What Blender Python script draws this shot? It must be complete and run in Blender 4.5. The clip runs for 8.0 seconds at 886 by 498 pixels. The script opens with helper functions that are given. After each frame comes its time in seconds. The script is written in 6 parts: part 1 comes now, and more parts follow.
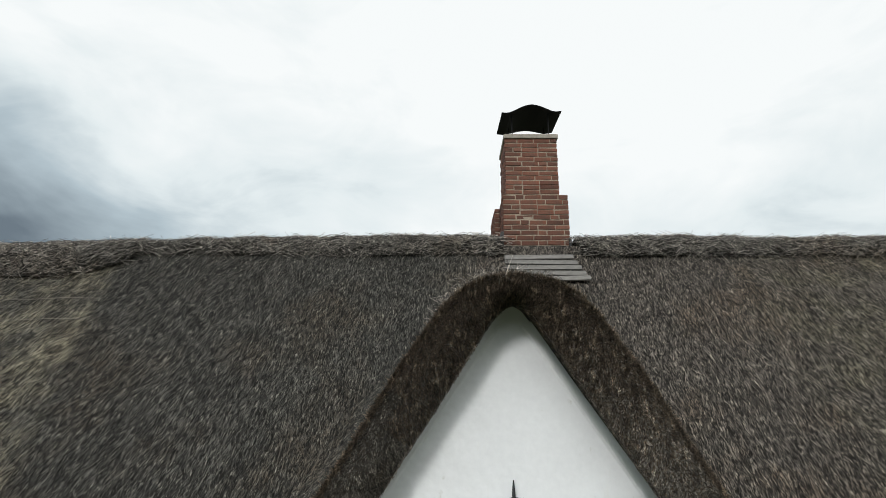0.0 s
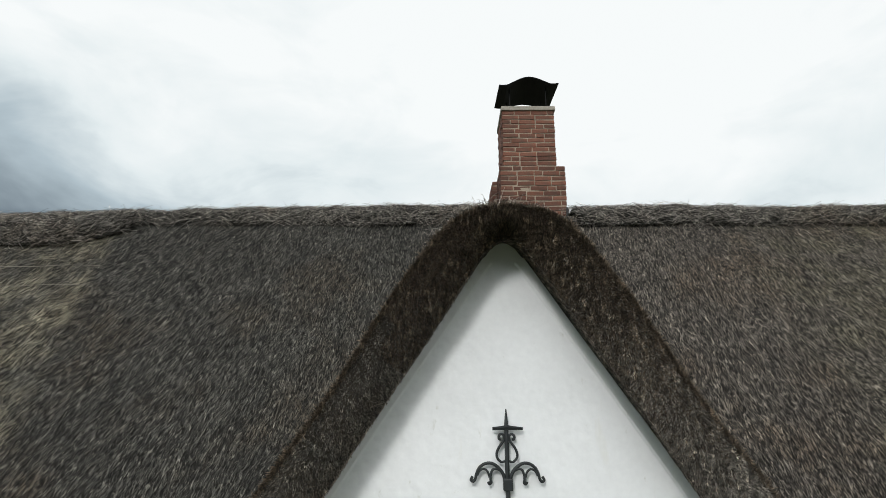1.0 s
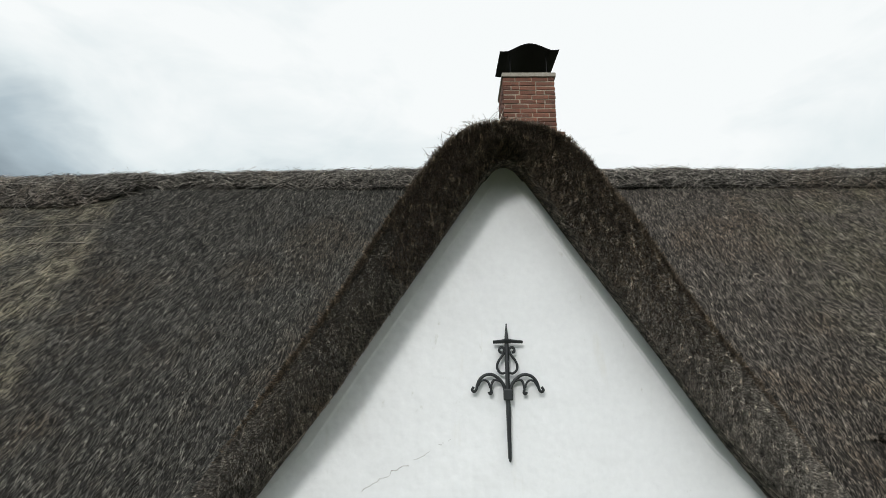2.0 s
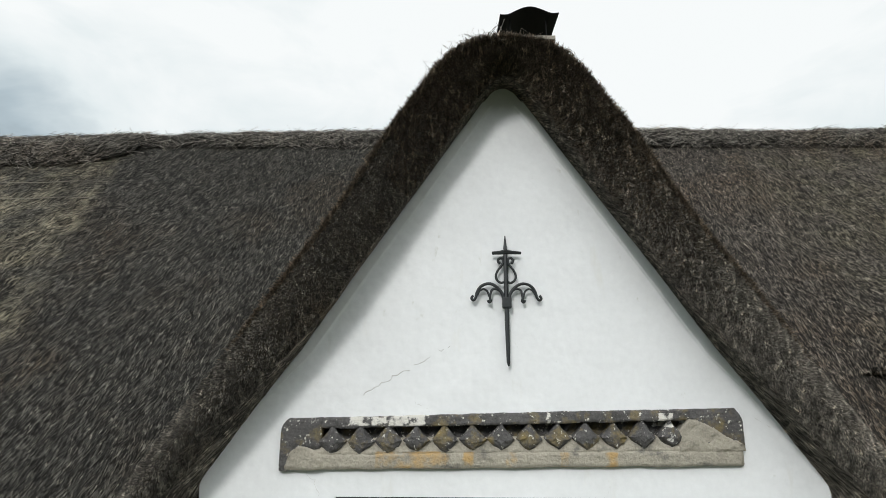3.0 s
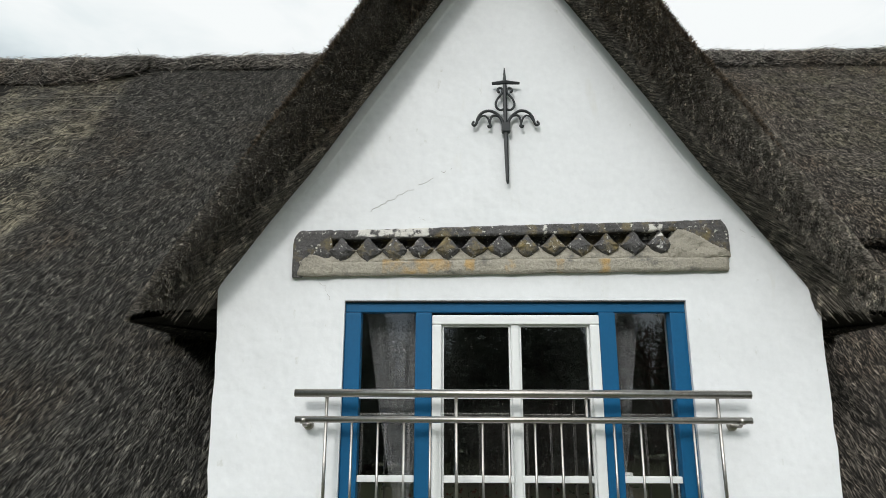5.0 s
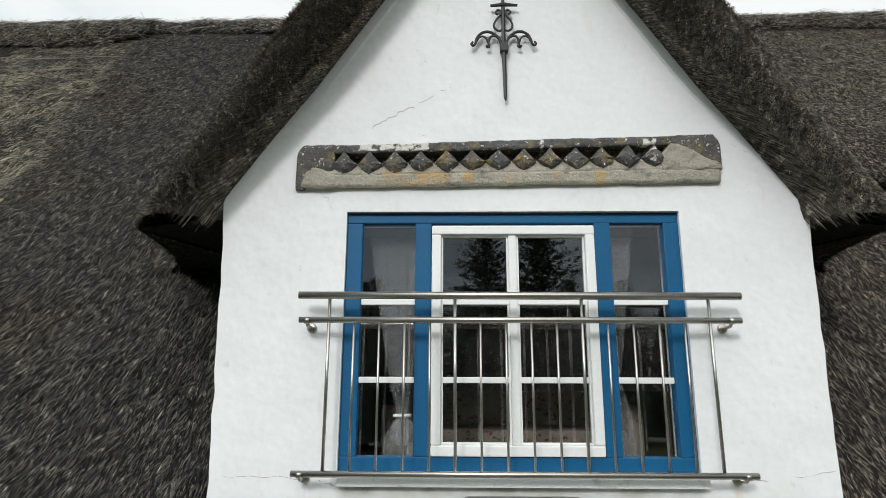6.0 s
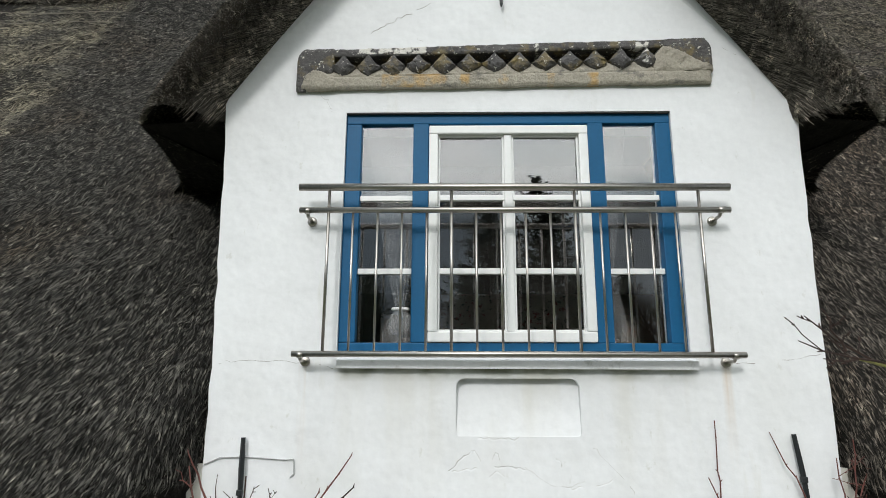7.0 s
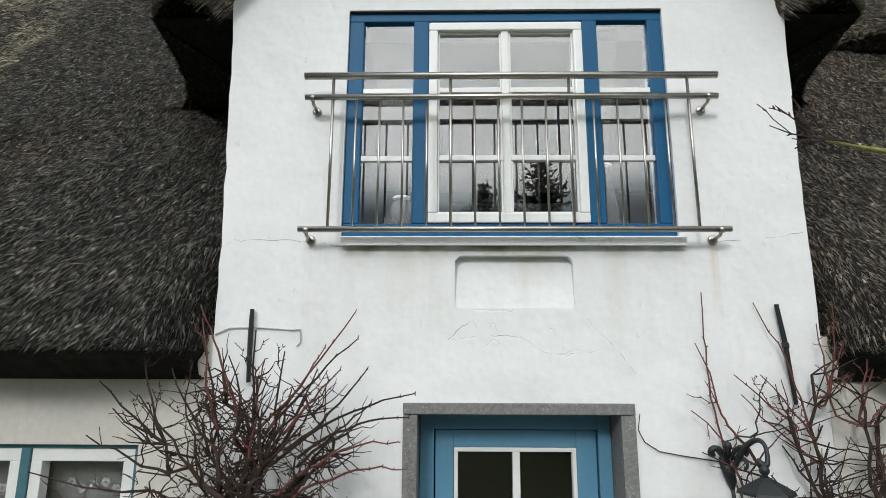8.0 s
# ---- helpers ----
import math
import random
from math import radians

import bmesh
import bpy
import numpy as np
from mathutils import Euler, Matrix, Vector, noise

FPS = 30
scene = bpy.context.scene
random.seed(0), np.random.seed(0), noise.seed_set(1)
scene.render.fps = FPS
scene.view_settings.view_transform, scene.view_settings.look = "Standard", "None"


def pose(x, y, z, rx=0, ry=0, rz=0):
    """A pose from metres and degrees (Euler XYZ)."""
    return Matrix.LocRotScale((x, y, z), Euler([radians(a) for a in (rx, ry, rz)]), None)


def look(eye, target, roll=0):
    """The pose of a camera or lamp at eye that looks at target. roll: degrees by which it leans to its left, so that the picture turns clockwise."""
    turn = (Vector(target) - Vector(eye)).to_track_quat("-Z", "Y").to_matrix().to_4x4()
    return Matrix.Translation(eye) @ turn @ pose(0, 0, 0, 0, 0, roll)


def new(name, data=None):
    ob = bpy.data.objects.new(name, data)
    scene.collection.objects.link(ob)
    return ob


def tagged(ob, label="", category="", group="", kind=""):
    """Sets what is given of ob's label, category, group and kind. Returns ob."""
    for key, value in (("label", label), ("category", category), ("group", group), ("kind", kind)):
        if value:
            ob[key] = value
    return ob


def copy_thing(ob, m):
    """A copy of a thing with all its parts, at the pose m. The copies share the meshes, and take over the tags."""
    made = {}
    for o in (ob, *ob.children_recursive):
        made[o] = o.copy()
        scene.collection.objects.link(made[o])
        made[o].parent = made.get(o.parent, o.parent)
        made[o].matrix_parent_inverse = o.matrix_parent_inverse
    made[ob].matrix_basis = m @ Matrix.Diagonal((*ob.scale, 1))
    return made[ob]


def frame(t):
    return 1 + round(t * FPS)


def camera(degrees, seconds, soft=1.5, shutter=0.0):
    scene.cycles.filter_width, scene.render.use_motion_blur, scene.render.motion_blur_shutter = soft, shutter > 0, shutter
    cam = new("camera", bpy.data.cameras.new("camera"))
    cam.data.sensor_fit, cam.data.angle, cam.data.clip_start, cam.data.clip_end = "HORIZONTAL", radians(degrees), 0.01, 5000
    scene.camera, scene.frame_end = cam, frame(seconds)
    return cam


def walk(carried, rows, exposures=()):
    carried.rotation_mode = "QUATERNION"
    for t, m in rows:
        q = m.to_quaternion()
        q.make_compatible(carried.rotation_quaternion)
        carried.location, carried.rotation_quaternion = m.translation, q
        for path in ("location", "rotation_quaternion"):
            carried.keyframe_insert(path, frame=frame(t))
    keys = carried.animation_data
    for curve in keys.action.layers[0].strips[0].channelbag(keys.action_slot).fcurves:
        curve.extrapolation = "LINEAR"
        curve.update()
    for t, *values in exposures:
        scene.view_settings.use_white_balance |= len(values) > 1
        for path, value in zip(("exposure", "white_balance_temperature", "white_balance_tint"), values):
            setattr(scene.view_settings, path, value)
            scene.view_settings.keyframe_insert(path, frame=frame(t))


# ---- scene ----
cam = camera(74.0, 8.0, soft=0.75)
PATH = [
    (0, (0.768, -3.414, 6.246), (0.75, -1.494, 6.804), 0.3),
    (0.5, (0.795, -3.388, 6.079), (0.777, -1.465, 6.629), 0.3),
    (1, (0.81, -3.358, 5.908), (0.79, -1.433, 6.45), 0.2),
    (2.5, (0.806, -3.288, 5.251), (0.782, -1.355, 5.763), 0.2),
    (3, (0.809, -3.26, 5.028), (0.785, -1.323, 5.528), 0.2),
    (3.5, (0.817, -3.257, 4.795), (0.795, -1.318, 5.284), 0.1),
    (4, (0.813, -3.243, 4.56), (0.793, -1.301, 5.038), 0.1),
    (4.5, (0.813, -3.224, 4.324), (0.786, -1.28, 4.791), 0.1),
    (5, (0.809, -3.218, 4.084), (0.777, -1.271, 4.539), 0.1),
    (6.5, (0.83, -3.187, 3.332), (0.794, -1.236, 3.769), 0.2),
    (7, (0.843, -3.162, 3.033), (0.804, -1.21, 3.464), 0.2),
    (7.5, (0.836, -3.141, 2.737), (0.803, -1.186, 3.158), 0.2),
    (8, (0.843, -3.173, 2.405), (0.807, -1.216, 2.816), 0.2),
]
EXPOSURE = 0.0
walk(cam, [(t, look(eye, target, roll)) for t, eye, target, roll in PATH], [(0, EXPOSURE), (6.5, EXPOSURE), (8, EXPOSURE - 0.08)])

# ---- daylight: a bright overcast sky with a veiled sun, high behind the viewer's left ----
SUN_ELEVATION, SUN_AZIMUTH = 29.0, -17.0      # degrees; azimuth from the facade's normal, minus: to the west
SUN_WAY = (math.sin(radians(SUN_AZIMUTH)) * math.cos(radians(SUN_ELEVATION)), -math.cos(radians(SUN_AZIMUTH)) * math.cos(radians(SUN_ELEVATION)), math.sin(radians(SUN_ELEVATION)))
SKY_GLOW = 1.15
world = bpy.data.worlds.new("overcast_sky")
scene.world = world
world.use_nodes = True


def nodes_of(tree):
    tree.nodes.clear()

    def add(kind, values=None, **attrs):
        n = tree.nodes.new(kind)
        for k, v in attrs.items():
            setattr(n, k, v)
        for k, v in (values or {}).items():
            n.inputs[k].default_value = v
        return n

    def wire(a, b):
        tree.links.new(a, b)
    return add, wire


def ramp(add, stops, mode="LINEAR"):
    n = add("ShaderNodeValToRGB")
    n.color_ramp.interpolation = mode
    el = n.color_ramp.elements
    while len(el) < len(stops):
        el.new(0.5)
    for e, (p, c) in zip(el, stops):
        e.position, e.color = p, (*c, 1) if len(c) == 3 else c
    return n


def build_sky():
    add, wire = nodes_of(world.node_tree)
    co = add("ShaderNodeTexCoord")
    sky = add("ShaderNodeTexSky", sky_type="NISHITA", sun_disc=False, sun_elevation=radians(SUN_ELEVATION),
              sun_rotation=radians(180 + SUN_AZIMUTH), air_density=1.0, dust_density=2.0)
    skyb = add("ShaderNodeMix", {0: 1.0, 7: (0.10, 0.10, 0.10, 1)}, data_type="RGBA", blend_type="MULTIPLY")
    wire(sky.outputs[0], skyb.inputs[6])
    # cloud deck: broad banks and finer billows
    mp = add("ShaderNodeMapping", {"Scale": (1.0, 1.0, 1.9), "Location": (0.35, 0.0, 0.12)})
    wire(co.outputs["Generated"], mp.inputs[0])
    big = add("ShaderNodeTexNoise", {"Scale": 1.7, "Detail": 5.0, "Roughness": 0.52, "Distortion": 0.35})
    fine = add("ShaderNodeTexNoise", {"Scale": 5.0, "Detail": 6.0, "Roughness": 0.55, "Distortion": 0.5})
    wire(mp.outputs[0], big.inputs["Vector"])
    wire(mp.outputs[0], fine.inputs["Vector"])
    sep = add("ShaderNodeSeparateXYZ")
    wire(co.outputs["Generated"], sep.inputs[0])
    # thicker, darker cloud to the west and low down
    west = add("ShaderNodeMapRange", {"From Min": -0.75, "From Max": 0.05, "To Min": -0.20, "To Max": 0.0})
    wire(sep.outputs[0], west.inputs[0])
    up = add("ShaderNodeMapRange", {"From Min": 0.1, "From Max": 0.62, "To Min": 0.0, "To Max": 0.25})
    wire(sep.outputs[2], up.inputs[0])
    a = add("ShaderNodeMath", operation="ADD")
    wire(west.outputs[0], a.inputs[0])
    wire(up.outputs[0], a.inputs[1])
    # grey bank low in the north-west
    nw = add("ShaderNodeMapRange", {"From Min": -0.62, "From Max": 0.10, "To Min": -0.34, "To Max": 0.0})
    wire(sep.outputs[0], nw.inputs[0])
    nwz = add("ShaderNodeMapRange", {"From Min": 0.26, "From Max": 0.52, "To Min": 1.0, "To Max": 0.0})
    wire(sep.outputs[2], nwz.inputs[0])
    nwa = add("ShaderNodeMath", operation="MULTIPLY_ADD")
    wire(nw.outputs[0], nwa.inputs[0])
    wire(nwz.outputs[0], nwa.inputs[1])
    wire(a.outputs[0], nwa.inputs[2])
    a = nwa
    # a dark bank standing over the southern horizon
    south = add("ShaderNodeMapRange", {"From Min": 0.1, "From Max": -0.5, "To Min": 0.0, "To Max": -0.5})
    wire(sep.outputs[1], south.inputs[0])
    low = add("ShaderNodeMapRange", {"From Min": 0.255, "From Max": 0.315, "To Min": 1.0, "To Max": 0.0})
    wire(sep.outputs[2], low.inputs[0])
    bank = add("ShaderNodeMath", operation="MULTIPLY_ADD")
    wire(south.outputs[0], bank.inputs[0])
    wire(low.outputs[0], bank.inputs[1])
    wire(a.outputs[0], bank.inputs[2])
    a = bank
    m1 = add("ShaderNodeMath", {1: 0.75}, operation="MULTIPLY")
    wire(big.outputs[0], m1.inputs[0])
    m2 = add("ShaderNodeMath", {1: 0.45}, operation="MULTIPLY")
    wire(fine.outputs[0], m2.inputs[0])
    s1 = add("ShaderNodeMath", operation="ADD")
    wire(m1.outputs[0], s1.inputs[0])
    wire(m2.outputs[0], s1.inputs[1])
    s2 = add("ShaderNodeMath", operation="ADD")
    wire(s1.outputs[0], s2.inputs[0])
    wire(a.outputs[0], s2.inputs[1])
    tone = ramp(add, [(0.12, (0.15, 0.19, 0.225)), (0.40, (0.46, 0.55, 0.60)), (0.58, (0.79, 0.86, 0.875)), (0.76, (0.955, 0.985, 0.985))])
    wire(s2.outputs[0], tone.inputs[0])
    mixed = add("ShaderNodeMix", {0: 0.97}, data_type="RGBA")
    wire(skyb.outputs[2], mixed.inputs[6])
    wire(tone.outputs[0], mixed.inputs[7])
    # the veiled sun brightens the deck widely round it, above the bank
    face = add("ShaderNodeVectorMath", {1: SUN_WAY}, operation="DOT_PRODUCT")
    wire(co.outputs["Generated"], face.inputs[0])
    glow = add("ShaderNodeMapRange", {"From Min": 0.1, "From Max": 0.98, "To Min": 0.0, "To Max": 1.0}, interpolation_type="SMOOTHSTEP")
    wire(face.outputs["Value"], glow.inputs[0])
    over = add("ShaderNodeMapRange", {"From Min": 0.26, "From Max": 0.33, "To Min": 0.1, "To Max": SKY_GLOW})
    wire(sep.outputs[2], over.inputs[0])
    gain = add("ShaderNodeMath", {2: 1.0}, operation="MULTIPLY_ADD")
    wire(glow.outputs[0], gain.inputs[0])
    wire(over.outputs[0], gain.inputs[1])
    bg = add("ShaderNodeBackground")
    wire(gain.outputs[0], bg.inputs["Strength"])
    out = add("ShaderNodeOutputWorld")
    wire(mixed.outputs[2], bg.inputs[0])
    wire(bg.outputs[0], out.inputs[0])


build_sky()
sun = new("sun", bpy.data.lights.new("sun", "SUN"))
sun.data.energy, sun.data.angle, sun.data.color = 1.4, radians(10), (1.0, 0.985, 0.96)
sun.matrix_world = look([40 * c for c in SUN_WAY], (0, 0, 0))


# ---- materials ----
def material(name, base, rough=0.8, vary=None, scale=(8, 60), bump=0.0, bump_scale=60.0, stretch=(1, 1, 1), metal=0.0,
             spec=0.5, island=None, stains=(), bump2=0.0, bump2_scale=4.0, turn=(0, 0, 0)):
    """base mixed with vary by a broad and a fine noise; stains: (colour, noise scale, low, high, stretch)."""
    m = bpy.data.materials.new(name)
    m.use_nodes = True
    add, wire = nodes_of(m.node_tree)
    co = add("ShaderNodeTexCoord")
    mp = add("ShaderNodeMapping", {"Scale": stretch, "Rotation": turn})
    wire(co.outputs["Object"], mp.inputs[0])
    p = add("ShaderNodeBsdfPrincipled", {"Roughness": rough, "Metallic": metal, "Specular IOR Level": spec})
    out = add("ShaderNodeOutputMaterial")
    wire(p.outputs[0], out.inputs[0])
    vary = vary or tuple(c * 0.75 for c in base)
    n1 = add("ShaderNodeTexNoise", {"Scale": scale[0], "Detail": 5.0, "Roughness": 0.6})
    n2 = add("ShaderNodeTexNoise", {"Scale": scale[1], "Detail": 4.0, "Roughness": 0.65})
    wire(mp.outputs[0], n1.inputs["Vector"])
    wire(mp.outputs[0], n2.inputs["Vector"])
    s = add("ShaderNodeMath", operation="ADD")
    wire(n1.outputs[0], s.inputs[0])
    wire(n2.outputs[0], s.inputs[1])
    r = ramp(add, [(0.36, vary), (0.64, base)])
    h = add("ShaderNodeMath", {1: 0.5}, operation="MULTIPLY")
    wire(s.outputs[0], h.inputs[0])
    wire(h.outputs[0], r.inputs[0])
    col = r.outputs[0]
    for c, sc, lo, hi, st in stains:
        mp2 = add("ShaderNodeMapping", {"Scale": st, "Location": (sc, 3.1, 1.7)})
        wire(co.outputs["Object"], mp2.inputs[0])
        ns = add("ShaderNodeTexNoise", {"Scale": sc, "Detail": 7.0, "Roughness": 0.62})
        wire(mp2.outputs[0], ns.inputs["Vector"])
        rs = add("ShaderNodeMapRange", {"From Min": lo, "From Max": hi})
        wire(ns.outputs[0], rs.inputs[0])
        mx = add("ShaderNodeMix", {7: (*c, 1)}, data_type="RGBA")
        wire(rs.outputs[0], mx.inputs[0])
        wire(col, mx.inputs[6])
        col = mx.outputs[2]
    if island:
        lo, hi, kind = island
        src = add("ShaderNodeNewGeometry").outputs["Random Per Island"] if kind == "island" else add("ShaderNodeObjectInfo").outputs["Random"]
        ri = add("ShaderNodeMapRange", {"To Min": lo, "To Max": hi})
        if kind == "island":   # few pale stalks among many dull ones
            pw = add("ShaderNodeMath", {1: 1.9}, operation="POWER")
            wire(src, pw.inputs[0])
            src = pw.outputs[0]
        wire(src, ri.inputs[0])
        mul = add("ShaderNodeMix", {0: 1.0}, data_type="RGBA", blend_type="MULTIPLY")
        wire(col, mul.inputs[6])
        wire(ri.outputs[0], mul.inputs[7])
        col = mul.outputs[2]
    wire(col, p.inputs["Base Color"])
    if bump or bump2:
        nb = add("ShaderNodeTexNoise", {"Scale": bump_scale, "Detail": 5.0, "Roughness": 0.6})
        wire(mp.outputs[0], nb.inputs["Vector"])
        b = add("ShaderNodeBump", {"Strength": 1.0, "Distance": bump})
        wire(nb.outputs[0], b.inputs["Height"])
        last = b
        if bump2:
            nb2 = add("ShaderNodeTexNoise", {"Scale": bump2_scale, "Detail": 3.0, "Roughness": 0.5})
            wire(co.outputs["Object"], nb2.inputs["Vector"])
            last = add("ShaderNodeBump", {"Strength": 1.0, "Distance": bump2})
            wire(nb2.outputs[0], last.inputs["Height"])
            wire(b.outputs[0], last.inputs["Normal"])
        wire(last.outputs[0], p.inputs["Normal"])
    return m


def thatch_material(name, base, vary, old=None, island=(0.22, 4.2)):
    """Weathered reed; old: the colour of the older, moss-grown stretch west of a slanting seam."""
    m = material(name, base, 0.85, vary, (3.2, 16), 0.02, 70, (1.6, 1, 0.55), spec=0.25, island=(*island, "island"),
                 stains=[((base[0] * 0.9, base[1] * 0.72, base[2] * 0.55), 0.9, 0.52, 0.75, (1, 1, 1)),
                         ((base[0] * 0.72, base[1] * 0.70, base[2] * 0.68), 2.2, 0.55, 0.78, (1, 1, 1)),
                         ((base[0] * 0.34, base[1] * 0.34, base[2] * 0.34), 26.0, 0.50, 0.60, (1.3, 0.55, 0.55)),
                         ((base[0] * 2.1, base[1] * 2.08, base[2] * 2.0), 31.0, 0.55, 0.66, (1.3, 0.5, 0.5))])
    if old:
        t = m.node_tree
        p = next(n for n in t.nodes if n.type == "BSDF_PRINCIPLED")
        into = p.inputs["Base Color"].links[0].from_node.inputs[6]
        col = into.links[0].from_socket

        def add(kind, values=None, **attrs):
            n = t.nodes.new(kind)
            for k, v in attrs.items():
                setattr(n, k, v)
            for k, v in (values or {}).items():
                n.inputs[k].default_value = v
            return n
        co = add("ShaderNodeTexCoord")
        sep = add("ShaderNodeSeparateXYZ")
        t.links.new(co.outputs["Object"], sep.inputs[0])
        nz = add("ShaderNodeTexNoise", {"Scale": 3.0, "Detail": 4.0})
        t.links.new(co.outputs["Object"], nz.inputs["Vector"])
        # seam: x = -3.08 - 0.15 (z - 5.8) and a ragged edge
        k = add("ShaderNodeMath", {1: 0.15, 2: -0.15 * 5.8 + 3.10}, operation="MULTIPLY_ADD")
        t.links.new(sep.outputs[2], k.inputs[0])
        s = add("ShaderNodeMath", operation="ADD")
        t.links.new(k.outputs[0], s.inputs[0])
        t.links.new(sep.outputs[0], s.inputs[1])
        rag = add("ShaderNodeMath", {1: 0.5, 2: -0.25}, operation="MULTIPLY_ADD")
        t.links.new(nz.outputs[0], rag.inputs[0])
        s2 = add("ShaderNodeMath", operation="ADD")
        t.links.new(s.outputs[0], s2.inputs[0])
        t.links.new(rag.outputs[0], s2.inputs[1])
        f0 = add("ShaderNodeMapRange", {"From Min": 0.06, "From Max": -0.12})
        t.links.new(s2.outputs[0], f0.inputs[0])
        # a fainter seam in the east, past x = 5.2
        e1 = add("ShaderNodeMath", operation="ADD")
        t.links.new(sep.outputs[0], e1.inputs[0])
        t.links.new(rag.outputs[0], e1.inputs[1])
        f1 = add("ShaderNodeMapRange", {"From Min": 4.2, "From Max": 5.0, "To Max": 0.6})
        t.links.new(e1.outputs[0], f1.inputs[0])
        f = add("ShaderNodeMath", operation="MAXIMUM")
        t.links.new(f0.outputs[0], f.inputs[0])
        t.links.new(f1.outputs[0], f.inputs[1])
        patch = add("ShaderNodeTexNoise", {"Scale": 2.6, "Detail": 6.0, "Roughness": 0.65})
        t.links.new(co.outputs["Object"], patch.inputs["Vector"])
        fp = add("ShaderNodeMapRange", {"From Min": 0.42, "From Max": 0.68, "To Min": 0.08})
        t.links.new(patch.outputs[0], fp.inputs[0])
        ff = add("ShaderNodeMath", operation="MULTIPLY")
        t.links.new(f.outputs[0], ff.inputs[0])
        t.links.new(fp.outputs[0], ff.inputs[1])
        mx = add("ShaderNodeMix", {7: (*old, 1)}, data_type="RGBA")
        t.links.new(ff.outputs[0], mx.inputs[0])
        t.links.new(col, mx.inputs[6])
        t.links.new(mx.outputs[2], into)
    return m


def glass_material(name, tint=(1, 1, 1), rough=0.0, ior=1.5):
    m = bpy.data.materials.new(name)
    m.use_nodes = True
    add, wire = nodes_of(m.node_tree)
    g = add("ShaderNodeBsdfPrincipled", {"Base Color": (*tint, 1), "Roughness": rough, "Transmission Weight": 1.0, "IOR": ior})
    out = add("ShaderNodeOutputMaterial")
    wire(g.outputs[0], out.inputs[0])
    return m


